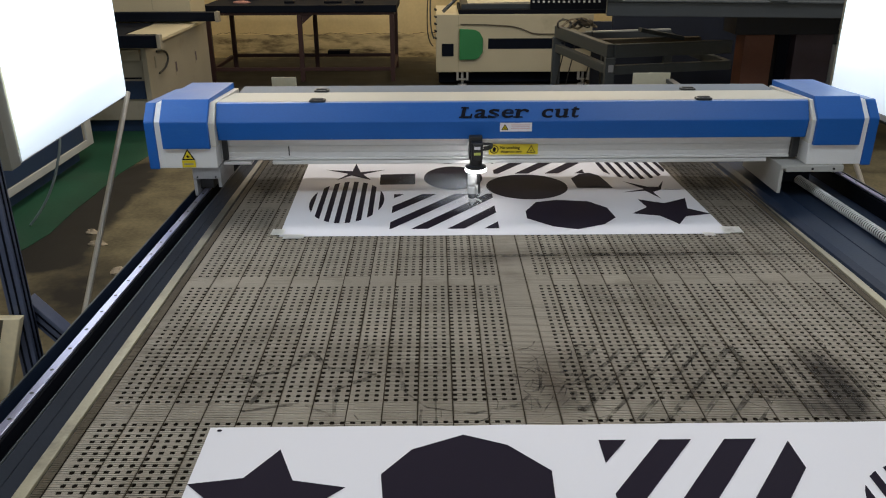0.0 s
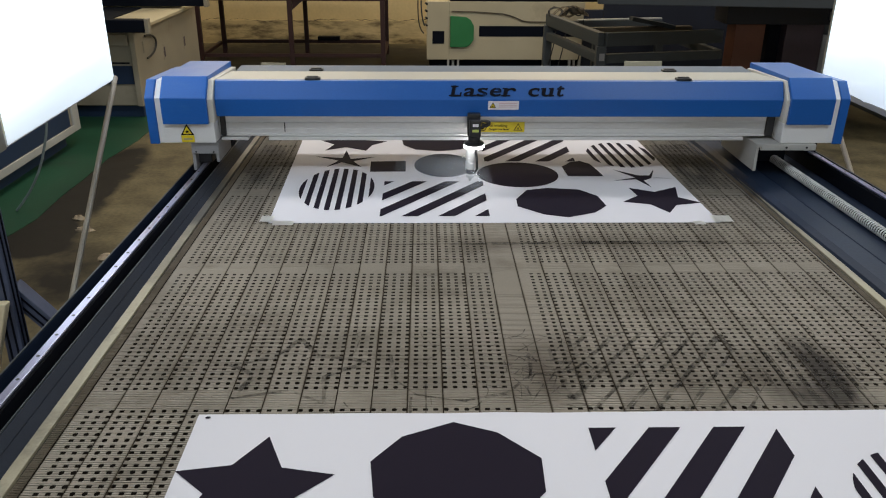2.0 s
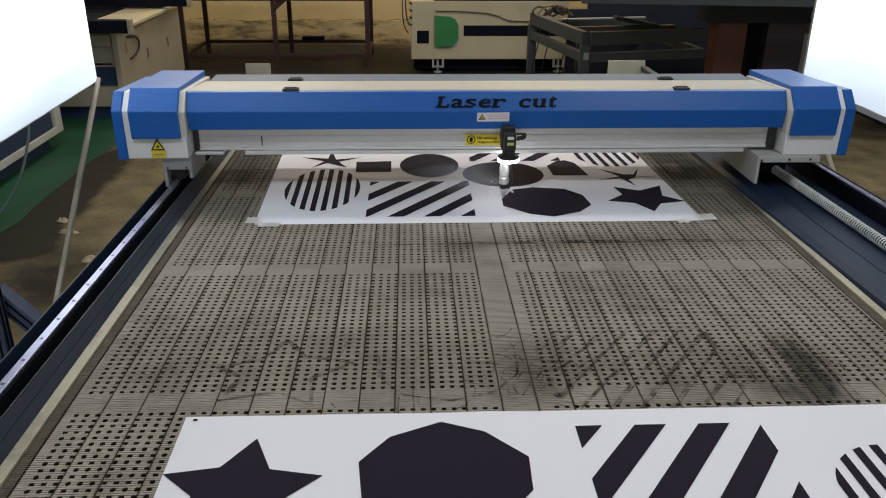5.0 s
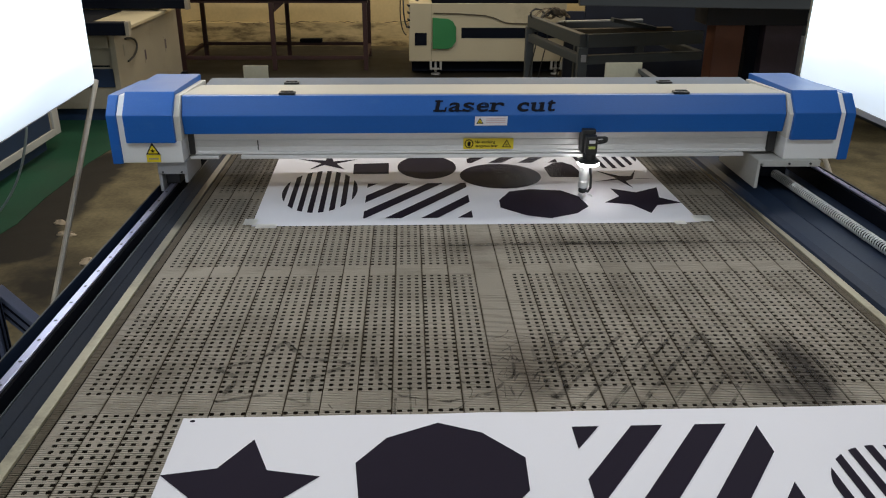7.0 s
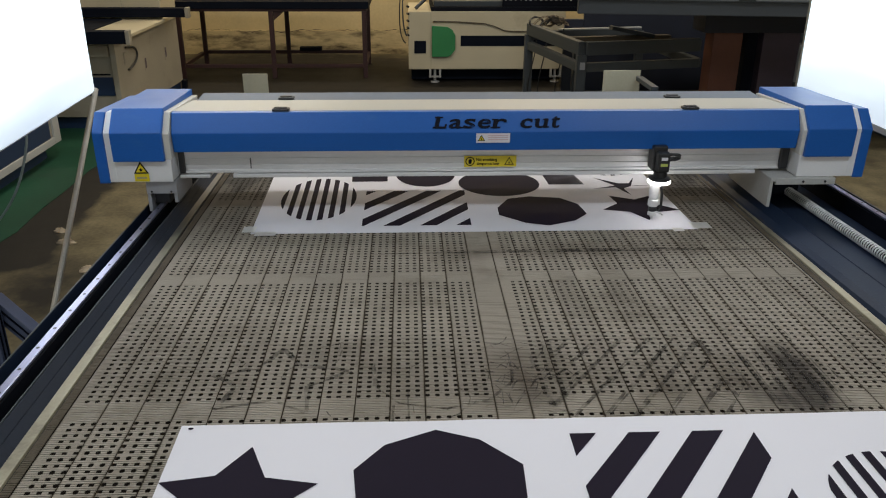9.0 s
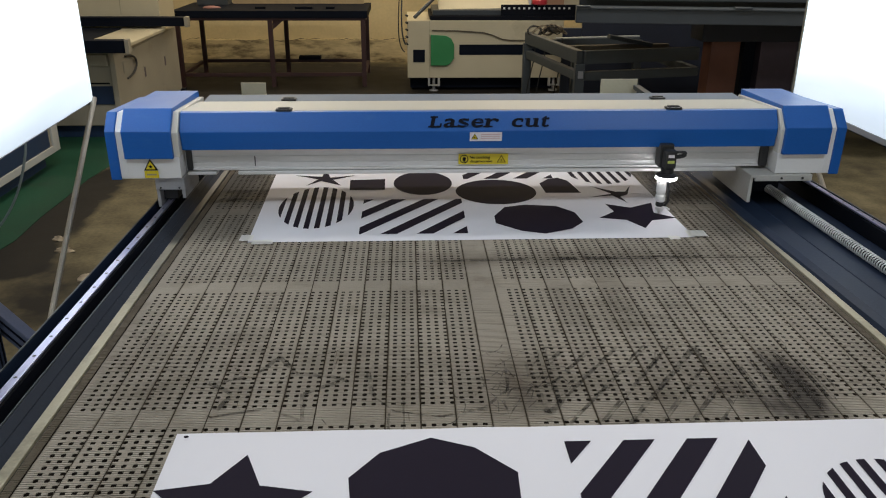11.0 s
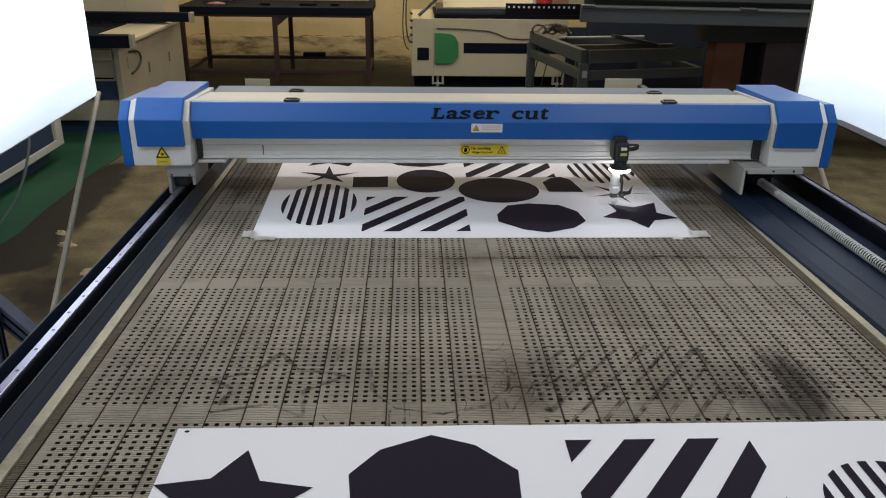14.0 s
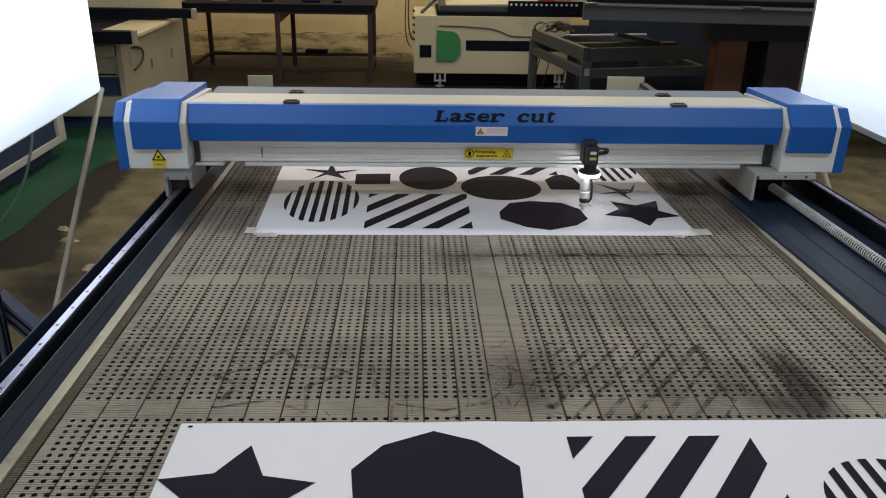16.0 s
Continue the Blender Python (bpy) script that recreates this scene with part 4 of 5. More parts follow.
    for x in (-0.775, -0.72):
        part("bolt", tube([(x, 0.0205, 0.992), (x, 0.0175, 0.992)], 0.0028, 8), PLASTIC, g)
    bm = block(1.004, 1.196, -0.002, 0.3, 1.012, 1.0235, 0.003)
    block(1.005, 1.015, 0.002, 0.3, 0.934, 1.013, 0.002, bm)
    block(1.02, 1.196, -0.003, 0.01, 1.003, 1.022, 0.002, bm)
    block(1.165, 1.19, 0.012, 0.3, 0.998, 1.012, 0.001, bm)
    part("bracket", bm, PALEGREY, g, "white folded bracket beside the rail")
    for x in (1.1, 1.165):
        part("bolt", tube([(x, -0.003, 1.013), (x, -0.006, 1.013)], 0.0035, 8), PLASTIC, g)
    part("slider", block(1.262, 1.3, 0.2, 0.36, 0.938, 1.0235, 0.003), BLACK, g)
    # Black block added for the dark shade under the bracket.
    part("bracket_shade", block(1.03, 1.19, 0.19, 0.34, 0.91, 0.997, 0.004), BLACK, g, "black block standing in for the shade under the bracket")
    # lettering and stickers
    tilt = math.degrees(math.atan2(0.027, 0.053))
    upper = pose(0.212, 0.0325, 1.1835, 90 - tilt, 0, 0)
    for letters in ([("L", -0.177, -0.144, 0.033), ("a", -0.138, -0.102, 0.026), ("s", -0.097, -0.064, 0.026), ("e", -0.057, -0.021, 0.026), ("r", -0.014, 0.022, 0.026)], [("c", 0.063, 0.097, 0.026), ("u", 0.105, 0.141, 0.026), ("t", 0.149, 0.175, 0.033)]):
        slab_word(letters, g, upper @ pose(-0.006, -0.0165, 0.002), WORNLETTER)
    lab = part("sticker", slab([(-0.048, -0.014), (0.048, -0.014), (0.048, 0.014), (-0.048, 0.014)], 0, 0.0006), LABEL, g, "white warning sticker")
    lab.matrix_basis = pose(0.195, 0.0215, 1.142, 90 + 8, 0, 0) @ pose(0, 0, 0.001)
    hazard(lab, "warning_sign", pose(-0.033, -0.002, 0.0008), 0.021)
    for i in range(3):
        part("print_line", slab([(-0.015, 0.006 - i * 0.006), (0.042, 0.006 - i * 0.006), (0.042, 0.008 - i * 0.006), (-0.015, 0.008 - i * 0.006)], 0.0007, 0.001), surface("pale_red_print", (0.6, 0.4, 0.42, 1), 0.5), lab)
    yel = part("sticker", slab([(-0.076, -0.0165), (0.076, -0.0165), (0.076, 0.0165), (-0.076, 0.0165)], 0, 0.0006), YELLOW, g, "yellow warning sticker with two lines of print")
    yel.matrix_basis = pose(0.193, 0.0605, 1.0625, 90, 0, 0)
    hazard(yel, "warning_sign", pose(0.055, -0.003, 0.0008), 0.028)
    bm = bmesh.new()
    for k in range(24):
        a, b = 2 * math.pi * k / 24, 2 * math.pi * (k + 1) / 24
        q = [(-0.059 + r * math.cos(w), r * math.sin(w), 0.0009) for r, w in ((0.0105, a), (0.0105, b), (0.0135, b), (0.0135, a))]
        bm.faces.new([bm.verts.new(c) for c in q])
    slab([(-0.063, -0.008), (-0.055, -0.008), (-0.053, 0.004), (-0.059, 0.008), (-0.064, 0.003)], 0.0007, 0.001, bm=bm)
    part("no_smoking_sign", bm, LETTER, yel)
    lettering("print", "No smoking", 0.0125, yel, pose(-0.011, 0.005, 0.0008), LETTER, bold=0.0003, depth=0.0002)
    lettering("print", "dangerous laser", 0.0105, yel, pose(-0.006, -0.007, 0.0008), LETTER, bold=0.0003, depth=0.0002)
    sig = part("sticker", slab([(-0.02, -0.011), (0.02, -0.011), (0.02, 0.011), (-0.02, 0.011)], 0, 0.0006), YELLOW, g, "yellow warning sticker")
    sig.matrix_basis = pose(-0.791, 0.0055, 1.0385, 91.6, 0, 0) @ pose(0, 0, 0.001)
    hazard(sig, "warning_sign", pose(0, 0.024, 0.0002), 0.041)
    part("print_line", slab([(-0.014, -0.003), (0.014, -0.003), (0.014, 0.002), (-0.014, 0.002)], 0.0007, 0.001), TAN, sig)
    return g


def head(g):
    """The laser head: black carriage and camera, a glowing ring and the nozzle."""
    h = part("laser_head", block(-0.02, 0.02, 0.005, 0.056, 1.045, 1.118, 0.004), PLASTIC, g, "black laser head with a lit ring and steel nozzle")
    part("camera_body", block(-0.015, 0.02, -0.026, 0.006, 1.05, 1.106, 0.005), PLASTIC, h)
    part("camera_barrel", lathe([(0.017, 1.03), (0.019, 1.034), (0.019, 1.049), (0.015, 1.052)], 0.001, -0.006, 24), PLASTIC, h)
    part("label", block(-0.006, 0.012, -0.0272, -0.0262, 1.085, 1.094), LABEL, h)
    part("label", block(-0.007, 0.013, -0.0272, -0.0262, 1.068, 1.076), surface("yellow_green_label", (0.5, 0.55, 0.12, 1), 0.5), h)
    part("ring_holder", lathe([(0.028, 1.022), (0.0315, 1.025), (0.0315, 1.030), (0.022, 1.034)], 0, -0.006, 32), PLASTIC, h)
    part("ring_light", lathe([(0.02, 1.0145), (0.0305, 1.0145), (0.0325, 1.0165), (0.0325, 1.0215), (0.028, 1.0225)], 0, -0.006, 32), RING, h, "glowing white ring light")
    part("lens_tube", lathe([(0.0125, 0.943), (0.015, 0.946), (0.015, 0.963), (0.0125, 0.965), (0.0125, 0.969), (0.0145, 0.972), (0.0145, 1.014)], -0.01, -0.004, 24), ALU, h, "aluminium lens tube")
    part("collar", lathe([(0.0105, 0.928), (0.0125, 0.930), (0.0125, 0.9395), (0.0105, 0.9425)], -0.01, -0.004, 24), PLASTIC, h, "black collar")
    part("nozzle", lathe([(0.0018, 0.9035), (0.0026, 0.9035), (0.0065, 0.913), (0.0125, 0.916), (0.0125, 0.9245), (0.009, 0.9255), (0.0105, 0.9278)], -0.01, -0.004, 20), ALU, h, "conical steel nozzle")
    part("air_hose", tube([(0.004, -0.012, 1.016), (0.01, -0.014, 0.98), (0.011, -0.014, 0.945), (0.002, -0.01, 0.928)], 0.004, 8), PLASTIC, h)
    part("air_fitting", tube([(-0.004, -0.012, 0.927), (0.01, -0.016, 0.925), (0.018, -0.016, 0.919)], 0.003, 8), ALU, h)
    pts = curve_points((0.02, -0.02, 1.1), (0.05, -0.03, 1.108), (0.06, -0.02, 1.094), (0.022, -0.015, 1.088), 10)
    part("cable", tube(pts, 0.0035, 7), RUBBER, h)
    part("cable", tube(curve_points((0.02, -0.02, 1.103), (0.06, -0.03, 1.098), (0.05, -0.02, 1.085), (0.02, -0.015, 1.082), 10), 0.003, 7), RUBBER, h)
    return h


gantry_thing = gantry()
head_part = head(gantry_thing)


# ---- lit fabric screens beside the bed ----
def screen(at, y0, y1, z0, z1, face, pole_end, label):
    """A frame with white fabric, lit from inside, held by a leaning pole. face: the side that the fabric is on."""
    s = thing("light_screen", label, "light screen", "light screens", at=at)
    bm = bmesh.new()
    ny, nz = 12, 16
    g = [[bm.verts.new((face * (0.016 + 0.006 * noise.noise((i * 0.4, j * 0.4, face)) + (0.01 if 0 < i < ny and 0 < j < nz else 0)), y0 + 0.02 + (y1 - y0 - 0.03) * i / ny, z0 - 0.005 + (z1 - z0 - 0.01) * j / nz)) for i in range(ny + 1)] for j in range(nz + 1)]
    for j in range(nz):
        for i in range(ny):
            bm.faces.new((g[j][i], g[j][i + 1], g[j + 1][i + 1], g[j + 1][i]))
    part("fabric", bm, FABRIC, s, "glowing white fabric", smooth=True)
    for b in ((y0 - 0.03, y0 + 0.02, z0 - 0.015, z1), (y1 - 0.012, y1, z0 - 0.012, z1)):
        part("frame_post", block(-0.02, 0.012, *b[:2], *b[2:], 0.002), PUTTY, s)
    part("frame_bar", block(-0.02, 0.012, y0 + 0.02, y1 - 0.012, z0 - 0.011, z0 + 0.009, 0.002), PALEGREY, s)
    part("frame_bar", block(-0.02, 0.012, y0 + 0.02, y1 - 0.012, z1 - 0.03, z1, 0.002), ALU, s)
    part("backing", block(-0.03, -0.021, y0, y1, z0, z1) if face > 0 else block(0.021, 0.03, y0, y1, z0, z1), CARD, s)
    part("pole", tube([(-0.002 + 0.02 * (face > 0), y1 - 0.005, z0), pole_end], 0.009, 10), POLE, s, "worn leaning support tube")
    return s


screen(pose(-1.128, 2.69, 1.163, 1.76, 0, -0.76) @ pose(0, -2.69, -1.163), 1.92, 2.7, 1.168, 2.5, 1, (0.022, 1.315, -0.041), "white fabric screen, lit from inside, beside the bed")
screen(pose(1.472, 0, 0), 2.25, 2.95, 1.1, 2.5, -1, (0.0, 1.55, 0.0), "white fabric screen, lit from inside, beside the bed")


def profile_post():
    """The dark slotted frame beside the bed, with a pine board leaning in it."""
    p = thing("profile_frame", "dark slotted aluminium profile frame beside the machine", "frame")
    for x, y, z0, z1 in ((-1.04, 1.64, 0.0, 2.6), (-1.12, 1.52, 0.0, 2.6)):
        bm = block(x - 0.02, x + 0.02, y - 0.02, y + 0.02, z0, z1, 0.002)
        part("post", bm, PROFILE, p)
        # Raised black strips stand in for the shade inside the slots.
        for s in (-0.0085, 0.0085):
            part("slot_strip", block(x + 0.0202, x + 0.0225, y + s - 0.002, y + s + 0.002, z0, z1), BLACK, p)
            part("slot_strip", block(x + s - 0.002, x + s + 0.002, y - 0.0225, y - 0.0202, z0, z1), BLACK, p)
    brace = part("brace", block(-0.02, 0.02, -0.02, 0.02, 0.0, 0.42, 0.002), PROFILE, p)
    brace.matrix_basis = pose(-1.05, 1.685, 0.86, 0, 140, 0)
    for s in (-0.0085, 0.0085):
        part("slot_strip", block(s - 0.002, s + 0.002, -0.0225, -0.0202, 0.0, 0.42), BLACK, brace)
    for z in (0.5, 0.1):
        part("crossbar", block(-1.055, -0.815, 1.64, 1.68, z, z + 0.04, 0.002), PROFILE, p)
        part("crossbar", block(-1.075, -1.035, 1.66, 2.3, z, z + 0.04, 0.002), PROFILE, p)
    b = part("board", slab([(-1.5, 0.0), (-1.306, 0.0), (-1.018, 0.86), (-1.2, 0.86)], 0.0, 0.022, 0.002), PINE)
    b.matrix_basis = pose(0, 1.612, 0, 90, 0, 0)
    part("dark_seam", slab([(-1.352, 0.004), (-1.345, 0.004), (-1.058, 0.857), (-1.066, 0.857)], 0.0222, 0.0232), BROWN, b)
    tagged(b, "pale pine board leaning beside the dark frame", "board")


profile_post()


# ---- machines and furniture at the far wall ----
def steel_table():
    t = thing("work_table", "red-oxide steel work table with a dark top", "table")
    x0, x1, y0, y1 = -2.61, -0.49, 9.2, 10.2
    part("tabletop", block(x0 - 0.02, x1 + 0.02, y0 - 0.02, y1 + 0.02, 0.768, 0.845, 0.004), BLACKNAVY, t, "dark navy top")
    part("apron", block(x0, x1, y0, y0 + 0.03, 0.738, 0.766, 0.003), OXIDE, t)
    part("apron", block(x0, x1, y1 - 0.03, y1, 0.738, 0.766, 0.003), OXIDE, t)
    part("apron", block(x0, x0 + 0.03, y0 + 0.03, y1 - 0.03, 0.738, 0.766, 0.003), OXIDE, t)
    part("apron", block(x1 - 0.03, x1, y0 + 0.03, y1 - 0.03, 0.738, 0.766, 0.003), OXIDE, t)
    for x, y in ((x0, y0 - 0.001), (-1.585, y0 - 0.001), (x1 - 0.06, y0 - 0.001), (x0 + 0.04, y1 - 0.059), (-1.545, y1 - 0.059), (x1 - 0.06, y1 - 0.059)):
        part("leg", block(x, x + 0.05, y, y + 0.05, 0.0, 0.738, 0.003), OXIDE, t)
    part("brace", slab([(0, 0), (0.12, 0), (0.0, 0.1)], 0, 0.03), OXIDE, t).matrix_basis = pose(-1.53, y0 + 0.05, 0.738, 90, 0, 0) @ Matrix.Diagonal((1, -1, 1, 1))
    for y, z in ((y0, 0.12), (y1 - 0.04, 0.13)):
        part("stretcher", block(x0 + 0.06, x1 - 0.06, y, y + 0.04, z, z + 0.04, 0.003), OXIDE, t)
    for x in (x0 + 0.01, x1 - 0.05):
        part("stretcher", block(x, x + 0.04, y0 + 0.06, y1 - 0.06, 0.12, 0.16, 0.003), OXIDE, t)
    b = part("tool_box", block(-1.38, -1.11, 10.11, 10.23, 0.1705, 0.215, 0.008), BLACK)
    tagged(b, "dark flat box on the table's lower rail", "box")
    bmc = lathe([(0.08, 0.0), (0.075, 0.012), (0.045, 0.022), (0.015, 0.026)], 0, 0, 14)
    c = part("red_cloth", bmc, surface("faded_red_cloth", (0.3, 0.15, 0.13, 1), 0.9), None, "", True)
    c.matrix_basis = pose(-2.25, 9.5, 0.845) @ Matrix.Diagonal((1.3, 0.8, 1, 1))
    tagged(c, "crumpled faded red cloth on the table", "cloth")
    for x, w in ((-1.75, 0.12), (-1.3, 0.2), (-0.95, 0.1)):
        o = part("tool", block(x, x + w, 9.4, 9.46, 0.845, 0.872, 0.01), BLACK)
        tagged(o, "dark metal hand tool lying on the table", "tool", "tools on the table")


def clutter():
    o = part("plank", block(-2.12, -0.55, 10.05, 10.09, 0.8455, 0.99, 0.003), WOOD)
    tagged(o, "long pale plank standing along the table's back edge", "plank")
    o = part("green_box", block(-2.5, -2.14, 9.85, 10.1, 0.8455, 1.0, 0.008), GREY)
    tagged(o, "grey-green box on the table's corner", "box")
    o = part("carton", block(1.43, 1.78, 9.45, 9.54, 0.872, 1.2, 0.006), surface("tan_cardboard", (0.36, 0.2, 0.12, 1), 0.8, vary=0.15))
    tagged(o, "tan carton on top of the cream machine", "carton")
    w = thing("framed_pane", "white framed glass pane lying on the machine", "framed pane")
    for b in ((0.98, 1.01, 0.872, 1.2), (1.37, 1.4, 0.872, 1.2)):
        part("frame_side", block(b[0], b[1], 9.45, 9.49, b[2], b[3], 0.003), WHITE, w)
    part("frame_side", block(1.012, 1.368, 9.45, 9.49, 0.872, 0.91, 0.003), WHITE, w)
    part("pane", block(1.012, 1.368, 9.465, 9.472, 0.911, 1.2), GUNMETAL, w)
    rng = random.Random(3)
    SCRAP = surface("dirty_paper", (0.34, 0.27, 0.18, 1), 0.8, spots=30, grain=200, vary=0.3)
    for x, y, sx, sy in ((-2.09, 4.38, 0.045, 0.03), (-1.99, 4.2, 0.085, 0.035), (-1.725, 3.81, 0.06, 0.06)):
        bm = lathe([(1.0, 0.0), (0.95, 0.012), (0.6, 0.03), (0.2, 0.036)], 0, 0, 11)
        for v in bm.verts:
            v.co.x *= sx * rng.uniform(0.55, 0.95)
            v.co.y *= sy * rng.uniform(0.55, 0.95)
            v.co.z *= rng.uniform(0.4, 0.8)
        o = part("paper_scrap", bm, SCRAP)
        o.matrix_basis = pose(x, y, 0.0, 0, 0, rng.uniform(-20, 20))
        tagged(o, "crumpled pale scrap lying on the concrete floor", "scrap", "scraps on the floor")


clutter()


def white_laser():
    m = thing("desk_laser_machine", "cream laser machine with a green hatch and black slot", "laser machine")
    y = 8.9
    part("body", block(-0.03, 1.69, y, y + 1.0, 0.15, 0.77, 0.008), CREAM, m, "cream sheet steel body")
    # Plinth drawn wider and blacker to carry the shade below the body.
    part("plinth", block(0.0, 1.68, y + 0.12, y + 0.9, 0.02, 0.15, 0.003), BLACKNAVY, m)
    part("seam", block(0.214, 0.218, y - 0.002, y + 0.004, 0.155, 0.765), TAN, m)
    part("socket_panel", block(0.033, 0.163, y - 0.006, y + 0.01, 0.325, 0.46, 0.003), BLACKNAVY, m, "small black panel")
    prof = [(0.226, 0.29), (0.226, 0.622), (0.4, 0.61), (0.45, 0.58), (0.483, 0.52), (0.483, 0.37), (0.44, 0.31), (0.4, 0.29)]
    hatch = part("hatch", slab(prof, 0, 0.03, 0.004), GREEN, m, "green rounded hatch")
    hatch.matrix_basis = pose(0, y - 0.001, 0, 90, 0, 0)
    part("slot", block(0.543, 1.62, y - 0.004, y + 0.01, 0.403, 0.515, 0.002), BLACKNAVY, m, "long black slot")
    for x in (0.263, 1.613):
        f = part("foot", lathe([(0.05, 0.0), (0.05, 0.012), (0.015, 0.02), (0.015, 0.15)], x, y + 0.06, 12), ALU, m, "screwed levelling foot")
        for s in (-0.055, 0.055):
            part("foot_guard", block(x + s - 0.011, x + s + 0.011, y - 0.01, y + 0.04, 0.06, 0.15, 0.002), PALEGREY, f)
        part("foot_guard", block(x - 0.04, x + 0.04, y - 0.008, y + 0.038, 0.062, 0.076, 0.002), PALEGREY, f)
    part("cable", tube([(0.24, y - 0.012, 0.668), (0.5, y - 0.012, 0.664), (0.8, y - 0.012, 0.645), (0.9, y - 0.012, 0.62), (1.02, y - 0.012, 0.57), (1.1, y - 0.012, 0.562), (1.45, y - 0.012, 0.56)], 0.0065, 6), BROWN, m)
    part("upper_rim", block(0.22, 1.83, y + 0.02, y + 0.9, 0.77, 0.815, 0.004), BLACK, m)
    part("tilted_lid", block(-0.3, 0.75, 0, 0.02, 0, 0.34, 0.004), CREAM, m, "cream lid tilted open").matrix_basis = pose(0.62, y + 0.2, 0.84, -60, 4, 4)
    part("tray", block(0.25, 1.15, y + 0.1, y + 0.8, 0.815, 0.87, 0.006), GUNMETAL, m)
    part("toothed_rack", block(1.0, 1.83, y + 0.05, y + 0.09, 0.815, 0.93, 0.003), BLACK, m)
    for i in range(14):
        part("rack_tooth", block(1.02 + i * 0.055, 1.04 + i * 0.055, y + 0.035, y + 0.05, 0.885, 0.905), ALU, m)
    for i in range(5):
        part("button", tube([(-0.04, y + 0.06, 0.52 + i * 0.075), (-0.028, y - 0.012, 0.52 + i * 0.075)], 0.012, 8), PLASTIC, m)
    part("side_pipe", tube(curve_points((-0.1, y + 0.1, 1.2), (-0.12, y + 0.1, 0.8), (-0.16, y + 0.1, 0.5), (-0.06, y + 0.1, 0.42), 14), 0.006, 8), RUBBER, m)
    part("side_pipe", tube(curve_points((-0.07, y + 0.1, 1.2), (-0.1, y + 0.1, 0.8), (-0.1, y + 0.1, 0.6), (-0.05, y + 0.1, 0.5), 14), 0.008, 8), GREY, m)
    part("arm", tube([(0.05, y + 0.2, 0.78), (0.3, y + 0.3, 1.0), (0.4, y + 0.3, 1.02)], 0.02, 8), GUNMETAL, m)
    r = part("red_tape_roll", lathe([(0.07, 0.0), (0.085, 0.01), (0.085, 0.05), (0.07, 0.06)], 1.42, y + 0.16, 16), RED)
    r.location = (0, -0.09, 0.9301)
    tagged(r, "red roll lying on the cream machine", "roll")
    part("upper_cabinet", block(0.72, 2.1, y + 0.65, y + 1.0, 0.871, 1.5, 0.006), CREAM, m)
    part("cabinet_frame", block(0.7, 1.5, y + 0.6, y + 0.648, 0.95, 1.0, 0.003), GREEN, m)


def open_frame():
    """The grey welded frame that stands before the cream machine, with timber and cables on it."""
    t = thing("steel_frame", "grey-green welded steel frame with bare legs", "steel frame")
    a, b = Vector((1.43, 6.75, 0)), Vector((1.17, 8.05, 0))
    c, d = Vector((2.52, 6.98, 0)), Vector((2.36, 8.3, 0))

    def bar(name, p, q, z0, z1, w, mat=GREY, label=""):
        p, q = Vector(p), Vector(q)
        way = (q - p).normalized()
        side = way.cross(Vector((0, 0, 1))) * w / 2
        return part(name, slab([tuple((v).xy) for v in (p - side, q - side, q + side, p + side)], z0, z1, 0.003), mat, t, label)

    for z0, z1 in ((0.64, 0.75), (0.50, 0.575)):
        bar("rail", a, b, z0, z1, 0.06)
        bar("rail", a + Vector((0.035, 0, 0)), c, z0, z1, 0.06)
        if z0 < 0.6:
            bar("rail", c, d, z0, z1, 0.06)
    bar("rail", b, d, 0.59, 0.672, 0.06)
    # The light on the rear rail's top is painted as a pale strip.
    bar("lit_rail_top", b + Vector((0.3, 0.06, 0)), d, 0.673, 0.687, 0.05, PALEGREY, "pale strip painting the lit top of the rear rail")
    for p in (a, b, d):
        part("leg", block(p.x - 0.04, p.x + 0.04, p.y - 0.04, p.y + 0.04, 0, 0.64, 0.004), GREY, t)
    part("leg", block(1.52, 1.6, 7.5, 7.58, 0, 0.64, 0.004), GREY, t)
    part("bolt_plate", block(1.413, 1.457, 6.7, 6.708, 0.525, 0.585, 0.002), GREYPLATE, t)
    bar("crosspiece", (1.36, 7.42, 0), (2.44, 7.58, 0), 0.655, 0.7, 0.07, BROWN, "brown grimy crosspiece")
    bar("crosspiece", (1.4, 7.14, 0), (2.47, 7.28, 0), 0.66, 0.69, 0.05, GREY)
    for i in range(6):
        rng = random.Random(i)
        part("cable_tangle", tube([(1.22 + 0.05 * i + 0.075 * math.cos(k * 0.8 + i) * rng.uniform(0.7, 1.25), 7.98 + 0.07 * math.sin(k * 0.9 + i), 0.765 + 0.05 * math.sin(k * 0.8 + 2 * i) + 0.004 * i) for k in range(24)], 0.005, 6), WIRE if i % 2 else RUBBER, t)
    part("cable_bundle", block(1.36, 1.5, 7.93, 8.04, 0.755, 0.815, 0.02), BROWN, t, "brown bundle of wound cable")
    for x in (1.22, 1.32, 1.5):
        part("hanging_cable", tube(curve_points((x, 7.98, 0.7), (x + 0.05, 7.9, 0.5), (x - 0.08, 7.95, 0.3), (x - 0.05, 7.98, 0.02), 12), 0.006, 6), RUBBER, t)
    o = part("timber", block(0, 0.42, -0.05, 0.05, -0.018, 0.018, 0.004), GUNMETAL)
    o.matrix_basis = pose(1.85, 7.5, 0.775, 0, 11, 4)
    tagged(o, "dark length of steel lying on the grey frame", "steel bar")


